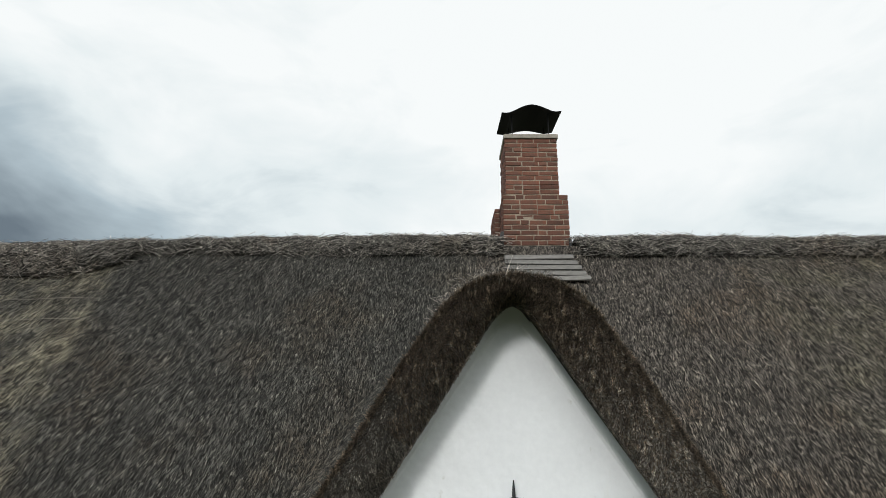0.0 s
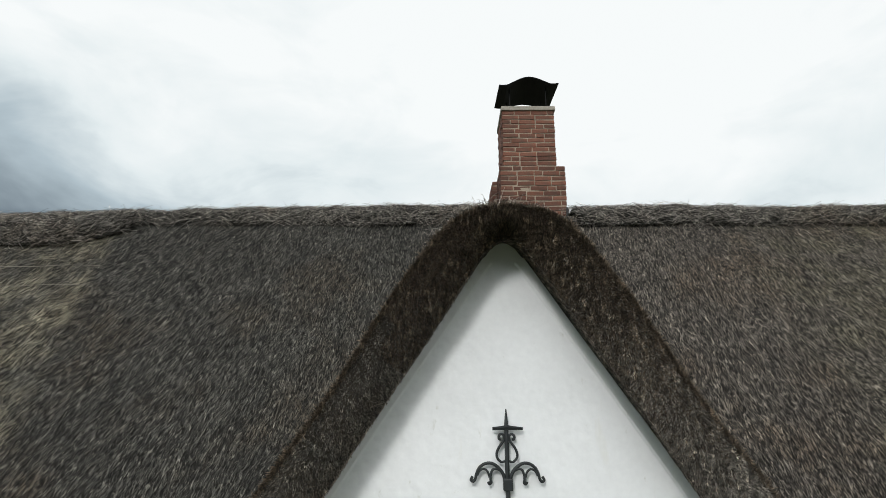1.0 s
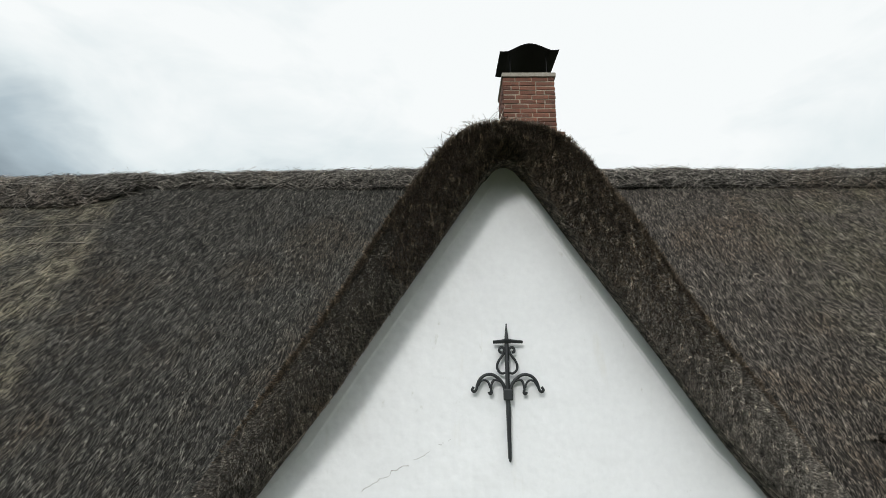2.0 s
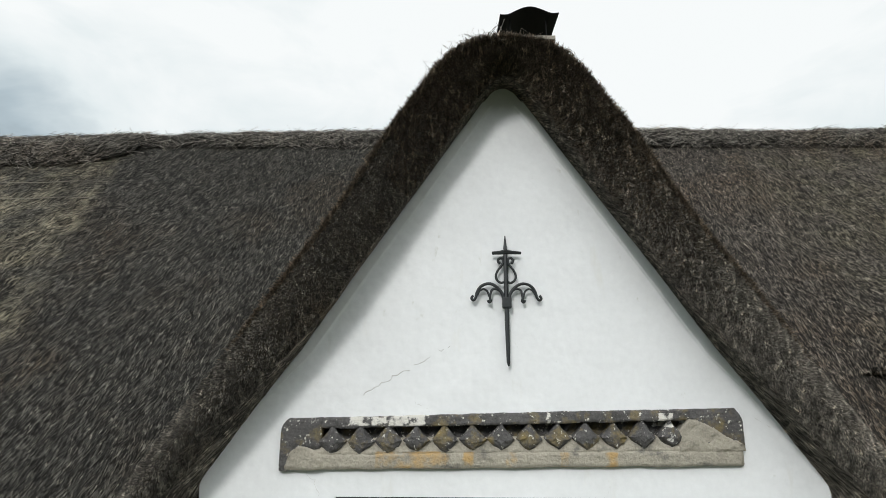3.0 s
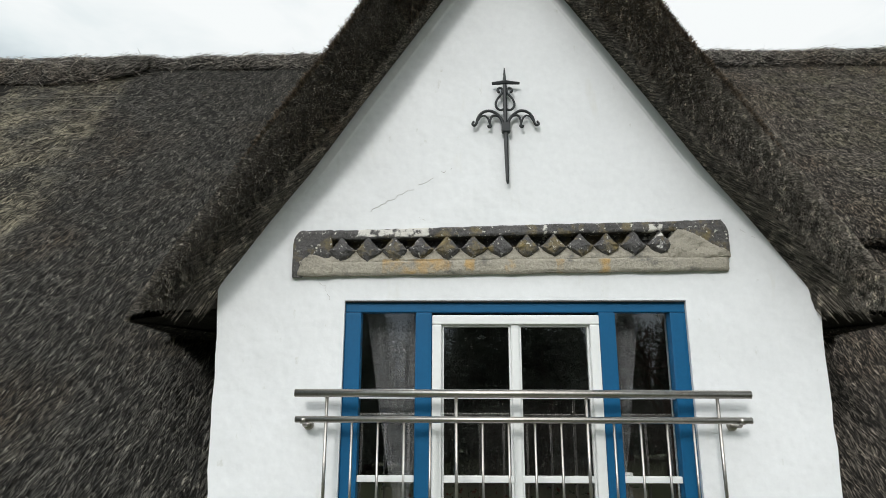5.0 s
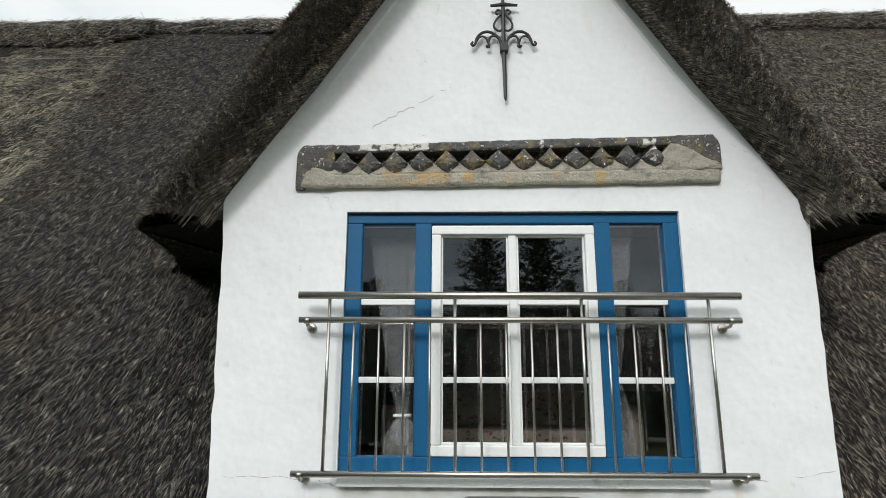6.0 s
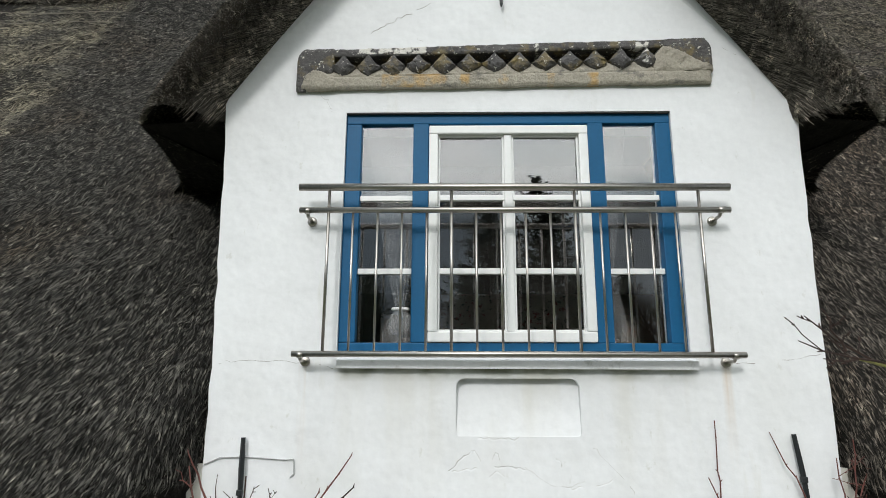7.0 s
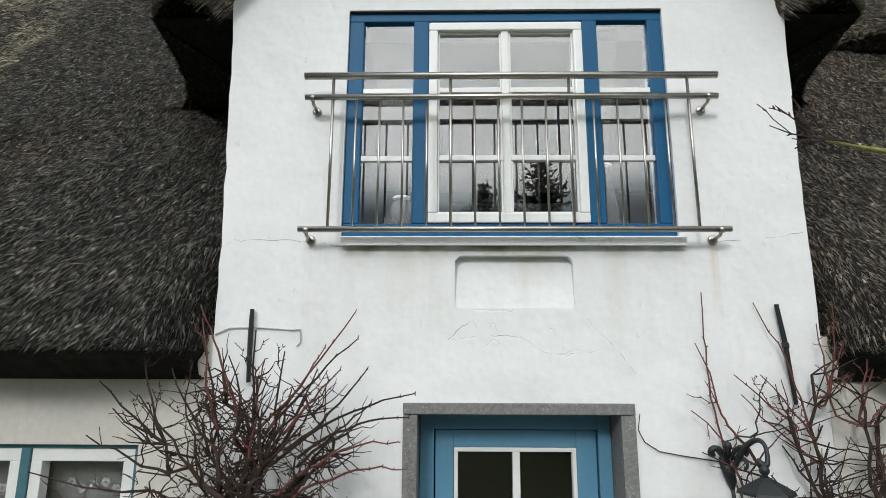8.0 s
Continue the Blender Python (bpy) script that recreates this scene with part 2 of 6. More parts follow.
M = {
    "plaster": material("white_limewash", (0.795, 0.805, 0.815), 0.85, (0.735, 0.745, 0.755), (2.2, 26), 0.0014, 30, bump2=0.028, bump2_scale=3.0,
                        stains=[((0.62, 0.60, 0.52), 2.6, 0.62, 0.9, (1.6, 1, 0.35)), ((0.55, 0.55, 0.50), 17.0, 0.66, 0.82, (1, 1, 0.6))]),
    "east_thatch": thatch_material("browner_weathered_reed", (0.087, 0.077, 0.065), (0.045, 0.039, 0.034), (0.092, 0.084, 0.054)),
    # off-white limewash, with part of the eaves' shade put into its duller tone
    "eave_shaded_plaster": material("off_white_limewash_with_eave_shade", (0.67, 0.65, 0.60), 0.88, (0.58, 0.56, 0.51), (2.0, 24), 0.004, 34, bump2=0.02, bump2_scale=3.0,
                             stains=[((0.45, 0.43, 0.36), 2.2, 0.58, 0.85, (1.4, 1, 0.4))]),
    "thatch": thatch_material("weathered_reed", (0.058, 0.055, 0.048), (0.028, 0.027, 0.024), (0.155, 0.140, 0.102)),
    # near-black: shade between the reeds and under the eaves is put into this colour
    "shaded_bed": material("shaded_reed_bed", (0.036, 0.033, 0.029), 0.9, (0.009, 0.008, 0.007), (7, 62), 0.03, 60, (2.2, 0.8, 0.8), spec=0.1, bump2=0.03, bump2_scale=9),
    "stubble_bed": material("cut_reed_bed", (0.130, 0.114, 0.095), 0.9, (0.058, 0.050, 0.041), (4, 90), 0.02, 110, spec=0.1),
    # pale: the brightness of the sunlit eastern verge is put into this colour
    "stubble": thatch_material("sunlit_reed_ends", (0.36, 0.33, 0.285), (0.19, 0.172, 0.148), island=(0.45, 2.2)),
    "grey_stubble": thatch_material("grey_reed_ends", (0.185, 0.169, 0.146), (0.095, 0.087, 0.075), island=(0.45, 2.2)),
    "brown_stubble": thatch_material("brown_reed_ends", (0.19, 0.148, 0.108), (0.088, 0.068, 0.051), island=(0.45, 2.2)),
    "combed": thatch_material("combed_reed", (0.17, 0.152, 0.128), (0.085, 0.075, 0.063)),
    # darker than the reeds on it: the verge's underside shade is in this colour
    "shaded_combed_bed": material("shaded_combed_reed_bed", (0.075, 0.066, 0.055), 0.85, (0.030, 0.026, 0.021), (4, 60), 0.01, 60, (2, 0.3, 2), spec=0.2),
    "heather": thatch_material("heather_twigs", (0.20, 0.185, 0.165), (0.10, 0.092, 0.083)),
    "brick": material("red_brick", (0.180, 0.066, 0.036), 0.88, (0.110, 0.042, 0.027), (12, 80), 0.008, 70, island=(0.6, 1.25, "object"),
                      stains=[((0.07, 0.045, 0.036), 5.0, 0.55, 0.78, (1, 1, 1)), ((0.22, 0.16, 0.11), 26.0, 0.66, 0.74, (1, 1, 1))]),
    "mortar": material("lime_mortar", (0.36, 0.30, 0.23), 0.9, (0.18, 0.145, 0.11), (6, 60), 0.006, 60,
                       stains=[((0.10, 0.085, 0.06), 3.5, 0.52, 0.7, (1, 1, 1))]),
    "concrete": material("weathered_concrete", (0.34, 0.31, 0.26), 0.9, (0.20, 0.18, 0.15), (6, 50), 0.006, 50),
    "soot_metal": material("black_sheet_metal", (0.006, 0.006, 0.0065), 0.75, (0.004, 0.004, 0.0045), (5, 40), 0.001, 30, spec=0.2),
    "iron": material("painted_wrought_iron", (0.024, 0.028, 0.030), 0.5, (0.018, 0.020, 0.021), (12, 90), 0.001, 120, metal=0.3),
    "steel": material("brushed_stainless_steel", (0.50, 0.475, 0.44), 0.30, (0.36, 0.33, 0.295), (5, 60), 0.0003, 200, (1, 1, 1), metal=1.0),
    "blue": material("blue_paint", (0.004, 0.096, 0.222), 0.5, (0.004, 0.082, 0.192), (3, 50), 0.0006, 40, spec=0.25),
    "pale_blue": material("light_blue_paint", (0.105, 0.27, 0.40), 0.45, (0.085, 0.23, 0.35), (3, 40), 0.0008, 40),
    "teal": material("teal_paint", (0.06, 0.17, 0.21), 0.5, None, (3, 40), 0.0008, 40),
    "white_paint": material("white_gloss_paint", (0.80, 0.81, 0.80), 0.35, (0.74, 0.75, 0.74), (3, 40), 0.0004, 40),
    "zinc": material("grey_sill_metal", (0.76, 0.77, 0.78), 0.55, (0.66, 0.67, 0.68), (4, 50), 0.001, 60,
                     stains=[((0.22, 0.22, 0.2), 6.0, 0.58, 0.75, (1, 1, 1))]),
    "lead": material("dark_lead", (0.035, 0.034, 0.033), 0.7, None, (6, 40), 0.001, 50),
    "granite": material("grey_granite", (0.235, 0.235, 0.23), 0.8, (0.115, 0.115, 0.113), (40, 220), 0.003, 150,
                        stains=[((0.50, 0.50, 0.48), 120.0, 0.60, 0.68, (1, 1, 1))]),
    "slate_stone": material("dark_carved_stone", (0.125, 0.12, 0.118), 0.9, (0.05, 0.048, 0.047), (9, 80), 0.012, 60, bump2=0.012, bump2_scale=22,
                            stains=[((0.22, 0.17, 0.075), 10.0, 0.52, 0.70, (1, 1, 1)), ((0.66, 0.64, 0.58), 44.0, 0.60, 0.66, (1, 1, 1))]),
    "sandstone": material("sandy_stone", (0.43, 0.395, 0.325), 0.9, (0.27, 0.25, 0.205), (7, 70), 0.012, 55, bump2=0.012, bump2_scale=12,
                          stains=[((0.15, 0.145, 0.13), 8.0, 0.58, 0.70, (1, 1, 1))]),
    "board": material("silvered_boards", (0.185, 0.175, 0.16), 0.85, (0.085, 0.08, 0.072), (5, 40), 0.004, 30, (0.3, 2, 2), island=(0.75, 1.15, "object")),
    "bark": material("brown_bark", (0.052, 0.029, 0.021), 0.9, (0.024, 0.014, 0.011), (14, 90), 0.003, 90, island=(0.7, 1.6, "island")),
    "red_bark": material("reddish_young_bark", (0.165, 0.052, 0.040), 0.7, (0.085, 0.034, 0.027), (14, 90), 0.001, 90),
    "lichen_bark": material("lichen_covered_bark", (0.29, 0.29, 0.075), 0.9, (0.10, 0.095, 0.045), (14, 60), 0.003, 60),
    "dry_leaf": material("withered_leaf", (0.24, 0.12, 0.055), 0.8, (0.14, 0.075, 0.04), (20, 90), 0.0),
    "needles": material("conifer_needles", (0.040, 0.056, 0.036), 0.7, (0.022, 0.032, 0.022), (2, 20), 0.0, island=(0.6, 1.8, "island")),
    "grass": material("winter_grass", (0.075, 0.095, 0.035), 0.9, (0.05, 0.06, 0.025), (0.6, 9), 0.02, 20),
    "paving": material("grey_paving", (0.20, 0.19, 0.18), 0.85, (0.14, 0.135, 0.125), (2, 30), 0.004, 40),
    # near-black room surfaces: the dimness indoors is put into the colour
    "room": material("unlit_room_tone", (0.035, 0.033, 0.032), 0.9, None, (2, 20)),
    "ochre": material("ochre_wood", (0.22, 0.15, 0.06), 0.6, (0.16, 0.105, 0.04), (3, 30), 0.001, 30, (2, 2, 0.3)),
    "floral": material("floral_fabric", (0.27, 0.235, 0.195), 0.9, (0.20, 0.175, 0.145), (6, 60),
                       stains=[((0.16, 0.035, 0.03), 22.0, 0.60, 0.64, (1, 1, 1)), ((0.035, 0.05, 0.03), 30.0, 0.58, 0.62, (1, 1, 1))]),
    "crack": material("dark_crack", (0.24, 0.215, 0.18), 0.95, None, (20, 90)),
    "faint_crack": material("hairline_crack", (0.57, 0.56, 0.53), 0.95, None, (20, 90)),
    "cable": material("grey_cable", (0.48, 0.49, 0.49), 0.6, None, (20, 90)),
    "wire": material("galvanised_wire", (0.48, 0.49, 0.50), 0.5, None, (20, 90), metal=0.5),
    "door_pane": glass_material("door_glass", ior=1.5),
    "pane": glass_material("window_glass", ior=2.1),
    "lantern_glass": glass_material("lantern_glass", (0.9, 0.9, 0.85), 0.15),
}


def curtain_material():
    m = bpy.data.materials.new("sheer_curtain")
    m.use_nodes = True
    add, wire = nodes_of(m.node_tree)
    d = add("ShaderNodeBsdfDiffuse", {"Color": (0.55, 0.56, 0.56, 1)})
    tl = add("ShaderNodeBsdfTranslucent", {"Color": (0.4, 0.41, 0.41, 1)})
    tr = add("ShaderNodeBsdfTransparent")
    mix = add("ShaderNodeMixShader", {0: 0.45})
    mix2 = add("ShaderNodeMixShader", {0: 0.34})
    out = add("ShaderNodeOutputMaterial")
    wire(d.outputs[0], mix.inputs[1])
    wire(tl.outputs[0], mix.inputs[2])
    wire(tr.outputs[0], mix2.inputs[1])
    wire(mix.outputs[0], mix2.inputs[2])
    wire(mix2.outputs[0], out.inputs[0])
    return m


M["curtain"] = curtain_material()


def weather_plaster():
    """Moss and run-off streaks below the window sill, rust below the railing's brackets."""
    t = M["plaster"].node_tree
    p = next(n for n in t.nodes if n.type == "BSDF_PRINCIPLED")
    co = t.nodes.new("ShaderNodeTexCoord")
    sep = t.nodes.new("ShaderNodeSeparateXYZ")
    t.links.new(co.outputs["Object"], sep.inputs[0])

    def span(src, a, b, lo=0.0, hi=1.0):
        n = t.nodes.new("ShaderNodeMapRange")
        for k, v in ((1, a), (2, b), (3, lo), (4, hi)):
            n.inputs[k].default_value = v
        t.links.new(src, n.inputs[0])
        return n.outputs[0]

    def mul(*xs):
        r = xs[0]
        for x in xs[1:]:
            n = t.nodes.new("ShaderNodeMath")
            n.operation = "MULTIPLY"
            t.links.new(r, n.inputs[0])
            t.links.new(x, n.inputs[1])
            r = n.outputs[0]
        return r

    def streaks(scale, stretch, a, b, shift):
        mp = t.nodes.new("ShaderNodeMapping")
        mp.inputs["Scale"].default_value = stretch
        mp.inputs["Location"].default_value = (shift, 0, 0)
        t.links.new(co.outputs["Object"], mp.inputs[0])
        n = t.nodes.new("ShaderNodeTexNoise")
        n.inputs["Scale"].default_value, n.inputs["Detail"].default_value = scale, 6.0
        t.links.new(mp.outputs[0], n.inputs["Vector"])
        return span(n.outputs[0], a, b)

    def over(colour, mask):
        n = t.nodes.new("ShaderNodeMix")
        n.data_type = "RGBA"
        n.inputs[7].default_value = (*colour, 1)
        t.links.new(mask, n.inputs[0])
        t.links.new(p.inputs["Base Color"].links[0].from_socket, n.inputs[6])
        t.links.new(n.outputs[2], p.inputs["Base Color"])
    x, z = sep.outputs[0], sep.outputs[2]
    sill = mul(span(x, 0.20, 0.26), span(x, 2.12, 2.06), span(z, 3.10, 3.09))
    over((0.20, 0.21, 0.13), mul(sill, span(z, 3.015, 3.085), streaks(5.0, (1.2, 1, 1.6), 0.30, 0.62, 2.0)))
    over((0.52, 0.48, 0.36), mul(sill, span(z, 2.35, 3.05, 0.0, 0.45), streaks(3.4, (1.5, 1, 0.16), 0.46, 0.78, 5.0)))
    for bx in (0.05, 2.262):
        near = mul(span(x, bx - 0.035, bx), span(x, bx + 0.035, bx))
        over((0.55, 0.36, 0.18), mul(near, span(z, 3.13, 3.11), span(z, 2.5, 3.1, 0.0, 0.55), streaks(8.0, (3, 1, 0.15), 0.35, 0.65, 1.0)))
    # general greying of the lower wall
    over((0.60, 0.60, 0.56), mul(span(z, 3.6, 2.2, 0.0, 0.55), streaks(2.4, (1, 1, 0.6), 0.48, 0.75, 9.0)))


weather_plaster()


def paint_remains(key, colour, spans, z_low, z_high, noise, lo, hi):
    """Old paint left on a stone's face over some stretches of its length, with a flaked edge."""
    t = M[key].node_tree
    p = next(n for n in t.nodes if n.type == "BSDF_PRINCIPLED")

    def add(kind, values=None, **attrs):
        n = t.nodes.new(kind)
        for k, v in attrs.items():
            setattr(n, k, v)
        for k, v in (values or {}).items():
            n.inputs[k].default_value = v
        return n
    co = add("ShaderNodeTexCoord")
    sep = add("ShaderNodeSeparateXYZ")
    nz = add("ShaderNodeTexNoise", {"Scale": noise, "Detail": 6.0, "Roughness": 0.6})
    t.links.new(co.outputs["Object"], sep.inputs[0])
    t.links.new(co.outputs["Object"], nz.inputs["Vector"])

    def window(src, a, b, soft):
        r1 = add("ShaderNodeMapRange", {1: a - soft, 2: a + soft})
        r2 = add("ShaderNodeMapRange", {1: b + soft, 2: b - soft})
        m = add("ShaderNodeMath", operation="MULTIPLY")
        t.links.new(src, r1.inputs[0])
        t.links.new(src, r2.inputs[0])
        t.links.new(r1.outputs[0], m.inputs[0])
        t.links.new(r2.outputs[0], m.inputs[1])
        return m.outputs[0]
    total = None
    for a, b in spans:
        w = window(sep.outputs[0], a, b, 0.025)
        if total is not None:
            m = add("ShaderNodeMath", operation="MAXIMUM")
            t.links.new(total, m.inputs[0])
            t.links.new(w, m.inputs[1])
            w = m.outputs[0]
        total = w
    for extra in (window(sep.outputs[2], z_low, z_high, 0.006),):
        m = add("ShaderNodeMath", operation="MULTIPLY")
        t.links.new(total, m.inputs[0])
        t.links.new(extra, m.inputs[1])
        total = m.outputs[0]
    f = add("ShaderNodeMath", operation="MULTIPLY_ADD")
    f.inputs[1].default_value = 0.6
    t.links.new(total, f.inputs[0])
    t.links.new(nz.outputs[0], f.inputs[2])
    edge = add("ShaderNodeMapRange", {1: lo, 2: hi})
    t.links.new(f.outputs[0], edge.inputs[0])
    mx = add("ShaderNodeMix", {7: (*colour, 1)}, data_type="RGBA")
    t.links.new(edge.outputs[0], mx.inputs[0])
    t.links.new(p.inputs["Base Color"].links[0].from_socket, mx.inputs[6])
    t.links.new(mx.outputs[2], p.inputs["Base Color"])


paint_remains("sandstone", (0.46, 0.31, 0.14), ((0.40, 0.81), (0.86, 0.95), (1.08, 1.18), (1.36, 1.44), (1.59, 1.70)), 4.685, 4.775, 12.0, 1.02, 1.24)
paint_remains("slate_stone", (0.62, 0.60, 0.55), ((0.26, 0.70), (1.88, 2.0), (1.3, 1.36)), 4.895, 4.975, 24.0, 1.03, 1.12)
paint_remains("slate_stone", (0.60, 0.59, 0.55), ((0.0, 0.05), (0.60, 0.64), (1.93, 1.99)), 4.82, 4.88, 24.0, 1.03, 1.12)


# ---- mesh helpers ----
def link(name, me, mat, parent=None, label="", smooth=False):
    me.materials.append(M[mat] if isinstance(mat, str) else mat)
    if smooth:
        me.polygons.foreach_set("use_smooth", [True] * len(me.polygons))
    ob = new(name, me)
    if parent is not None:
        ob.parent = parent
    return tagged(ob, label)


def part(name, bm, mat, parent=None, label="", smooth=False):
    me = bpy.data.meshes.new(name)
    bmesh.ops.recalc_face_normals(bm, faces=bm.faces[:])
    bm.to_mesh(me)
    bm.free()
    return link(name, me, mat, parent, label, smooth)


def smooth(pts, per=5):
    """A Catmull-Rom line through points of any dimension."""
    P = [tuple(p) for p in pts]
    P = [P[0]] + P + [P[-1]]
    out = []
    for a, b, c, d in zip(P, P[1:], P[2:], P[3:]):
        for k in range(per):
            t = k / per
            out.append(tuple(0.5 * (2 * q + (r - p) * t + (2 * p - 5 * q + 4 * r - s) * t * t + (3 * q - p - 3 * r + s) * t ** 3) for p, q, r, s in zip(a, b, c, d)))
    return out + [P[-1]]


def thing(name, label, category, at=(0, 0, 0), group="", kind=""):
    e = new(name)
    e.empty_display_size = 0.1
    e.location = at
    return tagged(e, label, category, group, kind)


def add_box(bm, lo, hi, bevel=0.0, turn=None):
    c = [(a + b) / 2 for a, b in zip(lo, hi)]
    m = Matrix.Translation(c) @ (turn or Matrix()) @ Matrix.Diagonal([max(abs(b - a), 1e-4) for a, b in zip(lo, hi)] + [1])
    r = bmesh.ops.create_cube(bm, size=1.0, matrix=m)
    if bevel:
        es = {e for v in r["verts"] for e in v.link_edges}
        bmesh.ops.bevel(bm, geom=list(es), offset=bevel, segments=2, affect="EDGES", profile=0.6)
    return bm


def box(lo, hi, bevel=0.0, turn=None):
    return add_box(bmesh.new(), lo, hi, bevel, turn)


def add_tube(bm, pts, radii, sides=8, cap=True):
    pts = [Vector(p) for p in pts]
    if not isinstance(radii, (list, tuple)):
        radii = [radii] * len(pts)
    rings = []
    side = None
    for i, p in enumerate(pts):
        d = (pts[min(i + 1, len(pts) - 1)] - pts[max(i - 1, 0)]).normalized()
        if side is None:
            side = d.orthogonal().normalized()
        side = (side - d * side.dot(d)).normalized()
        up = d.cross(side)
        rings.append([bm.verts.new(p + (side * math.cos(a) + up * math.sin(a)) * radii[i])
                      for a in (2 * math.pi * k / sides for k in range(sides))])
    for a, b in zip(rings, rings[1:]):
        for k in range(sides):
            bm.faces.new((a[k], a[(k + 1) % sides], b[(k + 1) % sides], b[k]))
    if cap:
        bm.faces.new(rings[0][::-1])
        bm.faces.new(rings[-1])
    return bm


def tube(pts, radii, sides=8):
    return add_tube(bmesh.new(), pts, radii, sides)


def grid_mesh(name, P):
    """A mesh from a rows x columns array of points."""
    r, c = P.shape[:2]
    i = np.arange(r * c).reshape(r, c)
    q = np.stack([i[:-1, :-1], i[:-1, 1:], i[1:, 1:], i[1:, :-1]], -1).reshape(-1, 4)
    return quads_mesh(name, P.reshape(-1, 3), q)


def quads_mesh(name, V, Q):
    me = bpy.data.meshes.new(name)
    me.vertices.add(len(V))
    me.vertices.foreach_set("co", np.asarray(V, np.float32).ravel())
    k = Q.shape[1]
    me.loops.add(Q.size)
    me.loops.foreach_set("vertex_index", Q.astype(np.int32).ravel())
    me.polygons.add(len(Q))
    me.polygons.foreach_set("loop_start", np.arange(0, Q.size, k, dtype=np.int32))
    me.polygons.foreach_set("loop_total", np.full(len(Q), k, np.int32))
    me.update(calc_edges=True)
    me.validate()
    return me


def norm(v):
    return v / np.maximum(np.linalg.norm(v, axis=-1, keepdims=True), 1e-9)


def stalks_mesh(name, base, way, length, radius, bend=None, up=None, tip=0.55):
    """Many three-sided stalks: each from base, along way; bend is added at the middle. With up: ridged halves, open below."""
    n = len(base)
    way = norm(way)
    a = norm(np.cross(way, np.tile([[0.31, 0.17, 0.93]], (n, 1)) if up is None else up))
    b = norm(np.cross(a, way))
    L, R = length[:, None], radius[:, None]
    steps = [(0.0, 1.0), (1.0, tip)] if bend is None else [(0.0, 1.0), (0.5, 0.9), (1.0, 0.5)]
    rings = []
    for f, w in steps:
        c = base + way * L * f
        if bend is not None:
            c = c + bend * (4 * f * (1 - f))
        for k in range(3):
            t = 2 * math.pi * k / 3 if up is None else (math.pi, math.pi / 2, 0.0)[k]
            rings.append(c + (a * math.cos(t) + b * math.sin(t)) * R * w)
    V = np.stack(rings, 1)
    per = V.shape[1]
    F = [(3 * s + k, 3 * s + (k + 1) % 3, 3 * s + 3 + (k + 1) % 3, 3 * s + 3 + k) for s in range(len(steps) - 1) for k in range(3 if up is None else 2)]
    Q = (np.arange(n)[:, None, None] * per + np.array(F)[None]).reshape(-1, 4)
    return quads_mesh(name, V.reshape(-1, 3), Q)


def spikes_mesh(name, base, way, length, radius, up):
    """Many short reed ends, each a ridged spike that tapers from its root to its tip."""
    n = len(base)
    way = norm(way)
    a = norm(np.cross(way, up))
    b = norm(np.cross(a, way))
    R = radius[:, None]
    V = np.stack([base - a * R, base + b * R, base + a * R, base + way * length[:, None]], 1)
    F = np.array([(0, 1, 3), (1, 2, 3)])
    return quads_mesh(name, V.reshape(-1, 3), (np.arange(n)[:, None, None] * 4 + F[None]).reshape(-1, 3))


rng = np.random.default_rng(7)


def wave(x, y, seed, scale=1.0):
    """Cheap smooth noise in -1..1."""
    r = np.random.default_rng(seed)
    s = 0
    for k in range(6):
        a, b, c = r.normal(0, 1, 3)
        s = s + np.sin(scale * (1 + 0.5 * k) * (a * x + b * y) + 6 * c) / (1 + 0.4 * k)
    return s / 3.2


# ---- the thatch: measured lines of the dormer's verge and the main slope ----
EAVE_Z, HORN_Z, TOP_Z, RIDGE_Z, MID = 2.54, 4.42, 6.99, 8.42, 1.13
OUT_Z = [4.42, 4.80, 5.20, 5.58, 5.88, 6.06, 6.30, 6.50, 6.67, 6.78, 6.885, 6.955, 6.99]
OUT_W = [2.05, 1.80, 1.50, 1.22, 1.00, 0.88, 0.735, 0.615, 0.49, 0.415, 0.32, 0.20, 0.02]     # half widths about MID
IN_Z = [4.50, 4.62, 5.00, 5.31, 5.75, 6.16, 6.45, 6.66, 6.80, 6.87, 6.90]
IN_W = [1.64, 1.62, 1.36, 1.135, 0.845, 0.565, 0.365, 0.225, 0.13, 0.06, 0.0]


def roof_y(z):
    return (z - 3.10) / 1.28


def rim_y(z):
    return np.interp(z, [4.42, 4.9, 5.6, 6.6, 7.02], [-0.12, -0.21, -0.31, -0.37, -0.40])


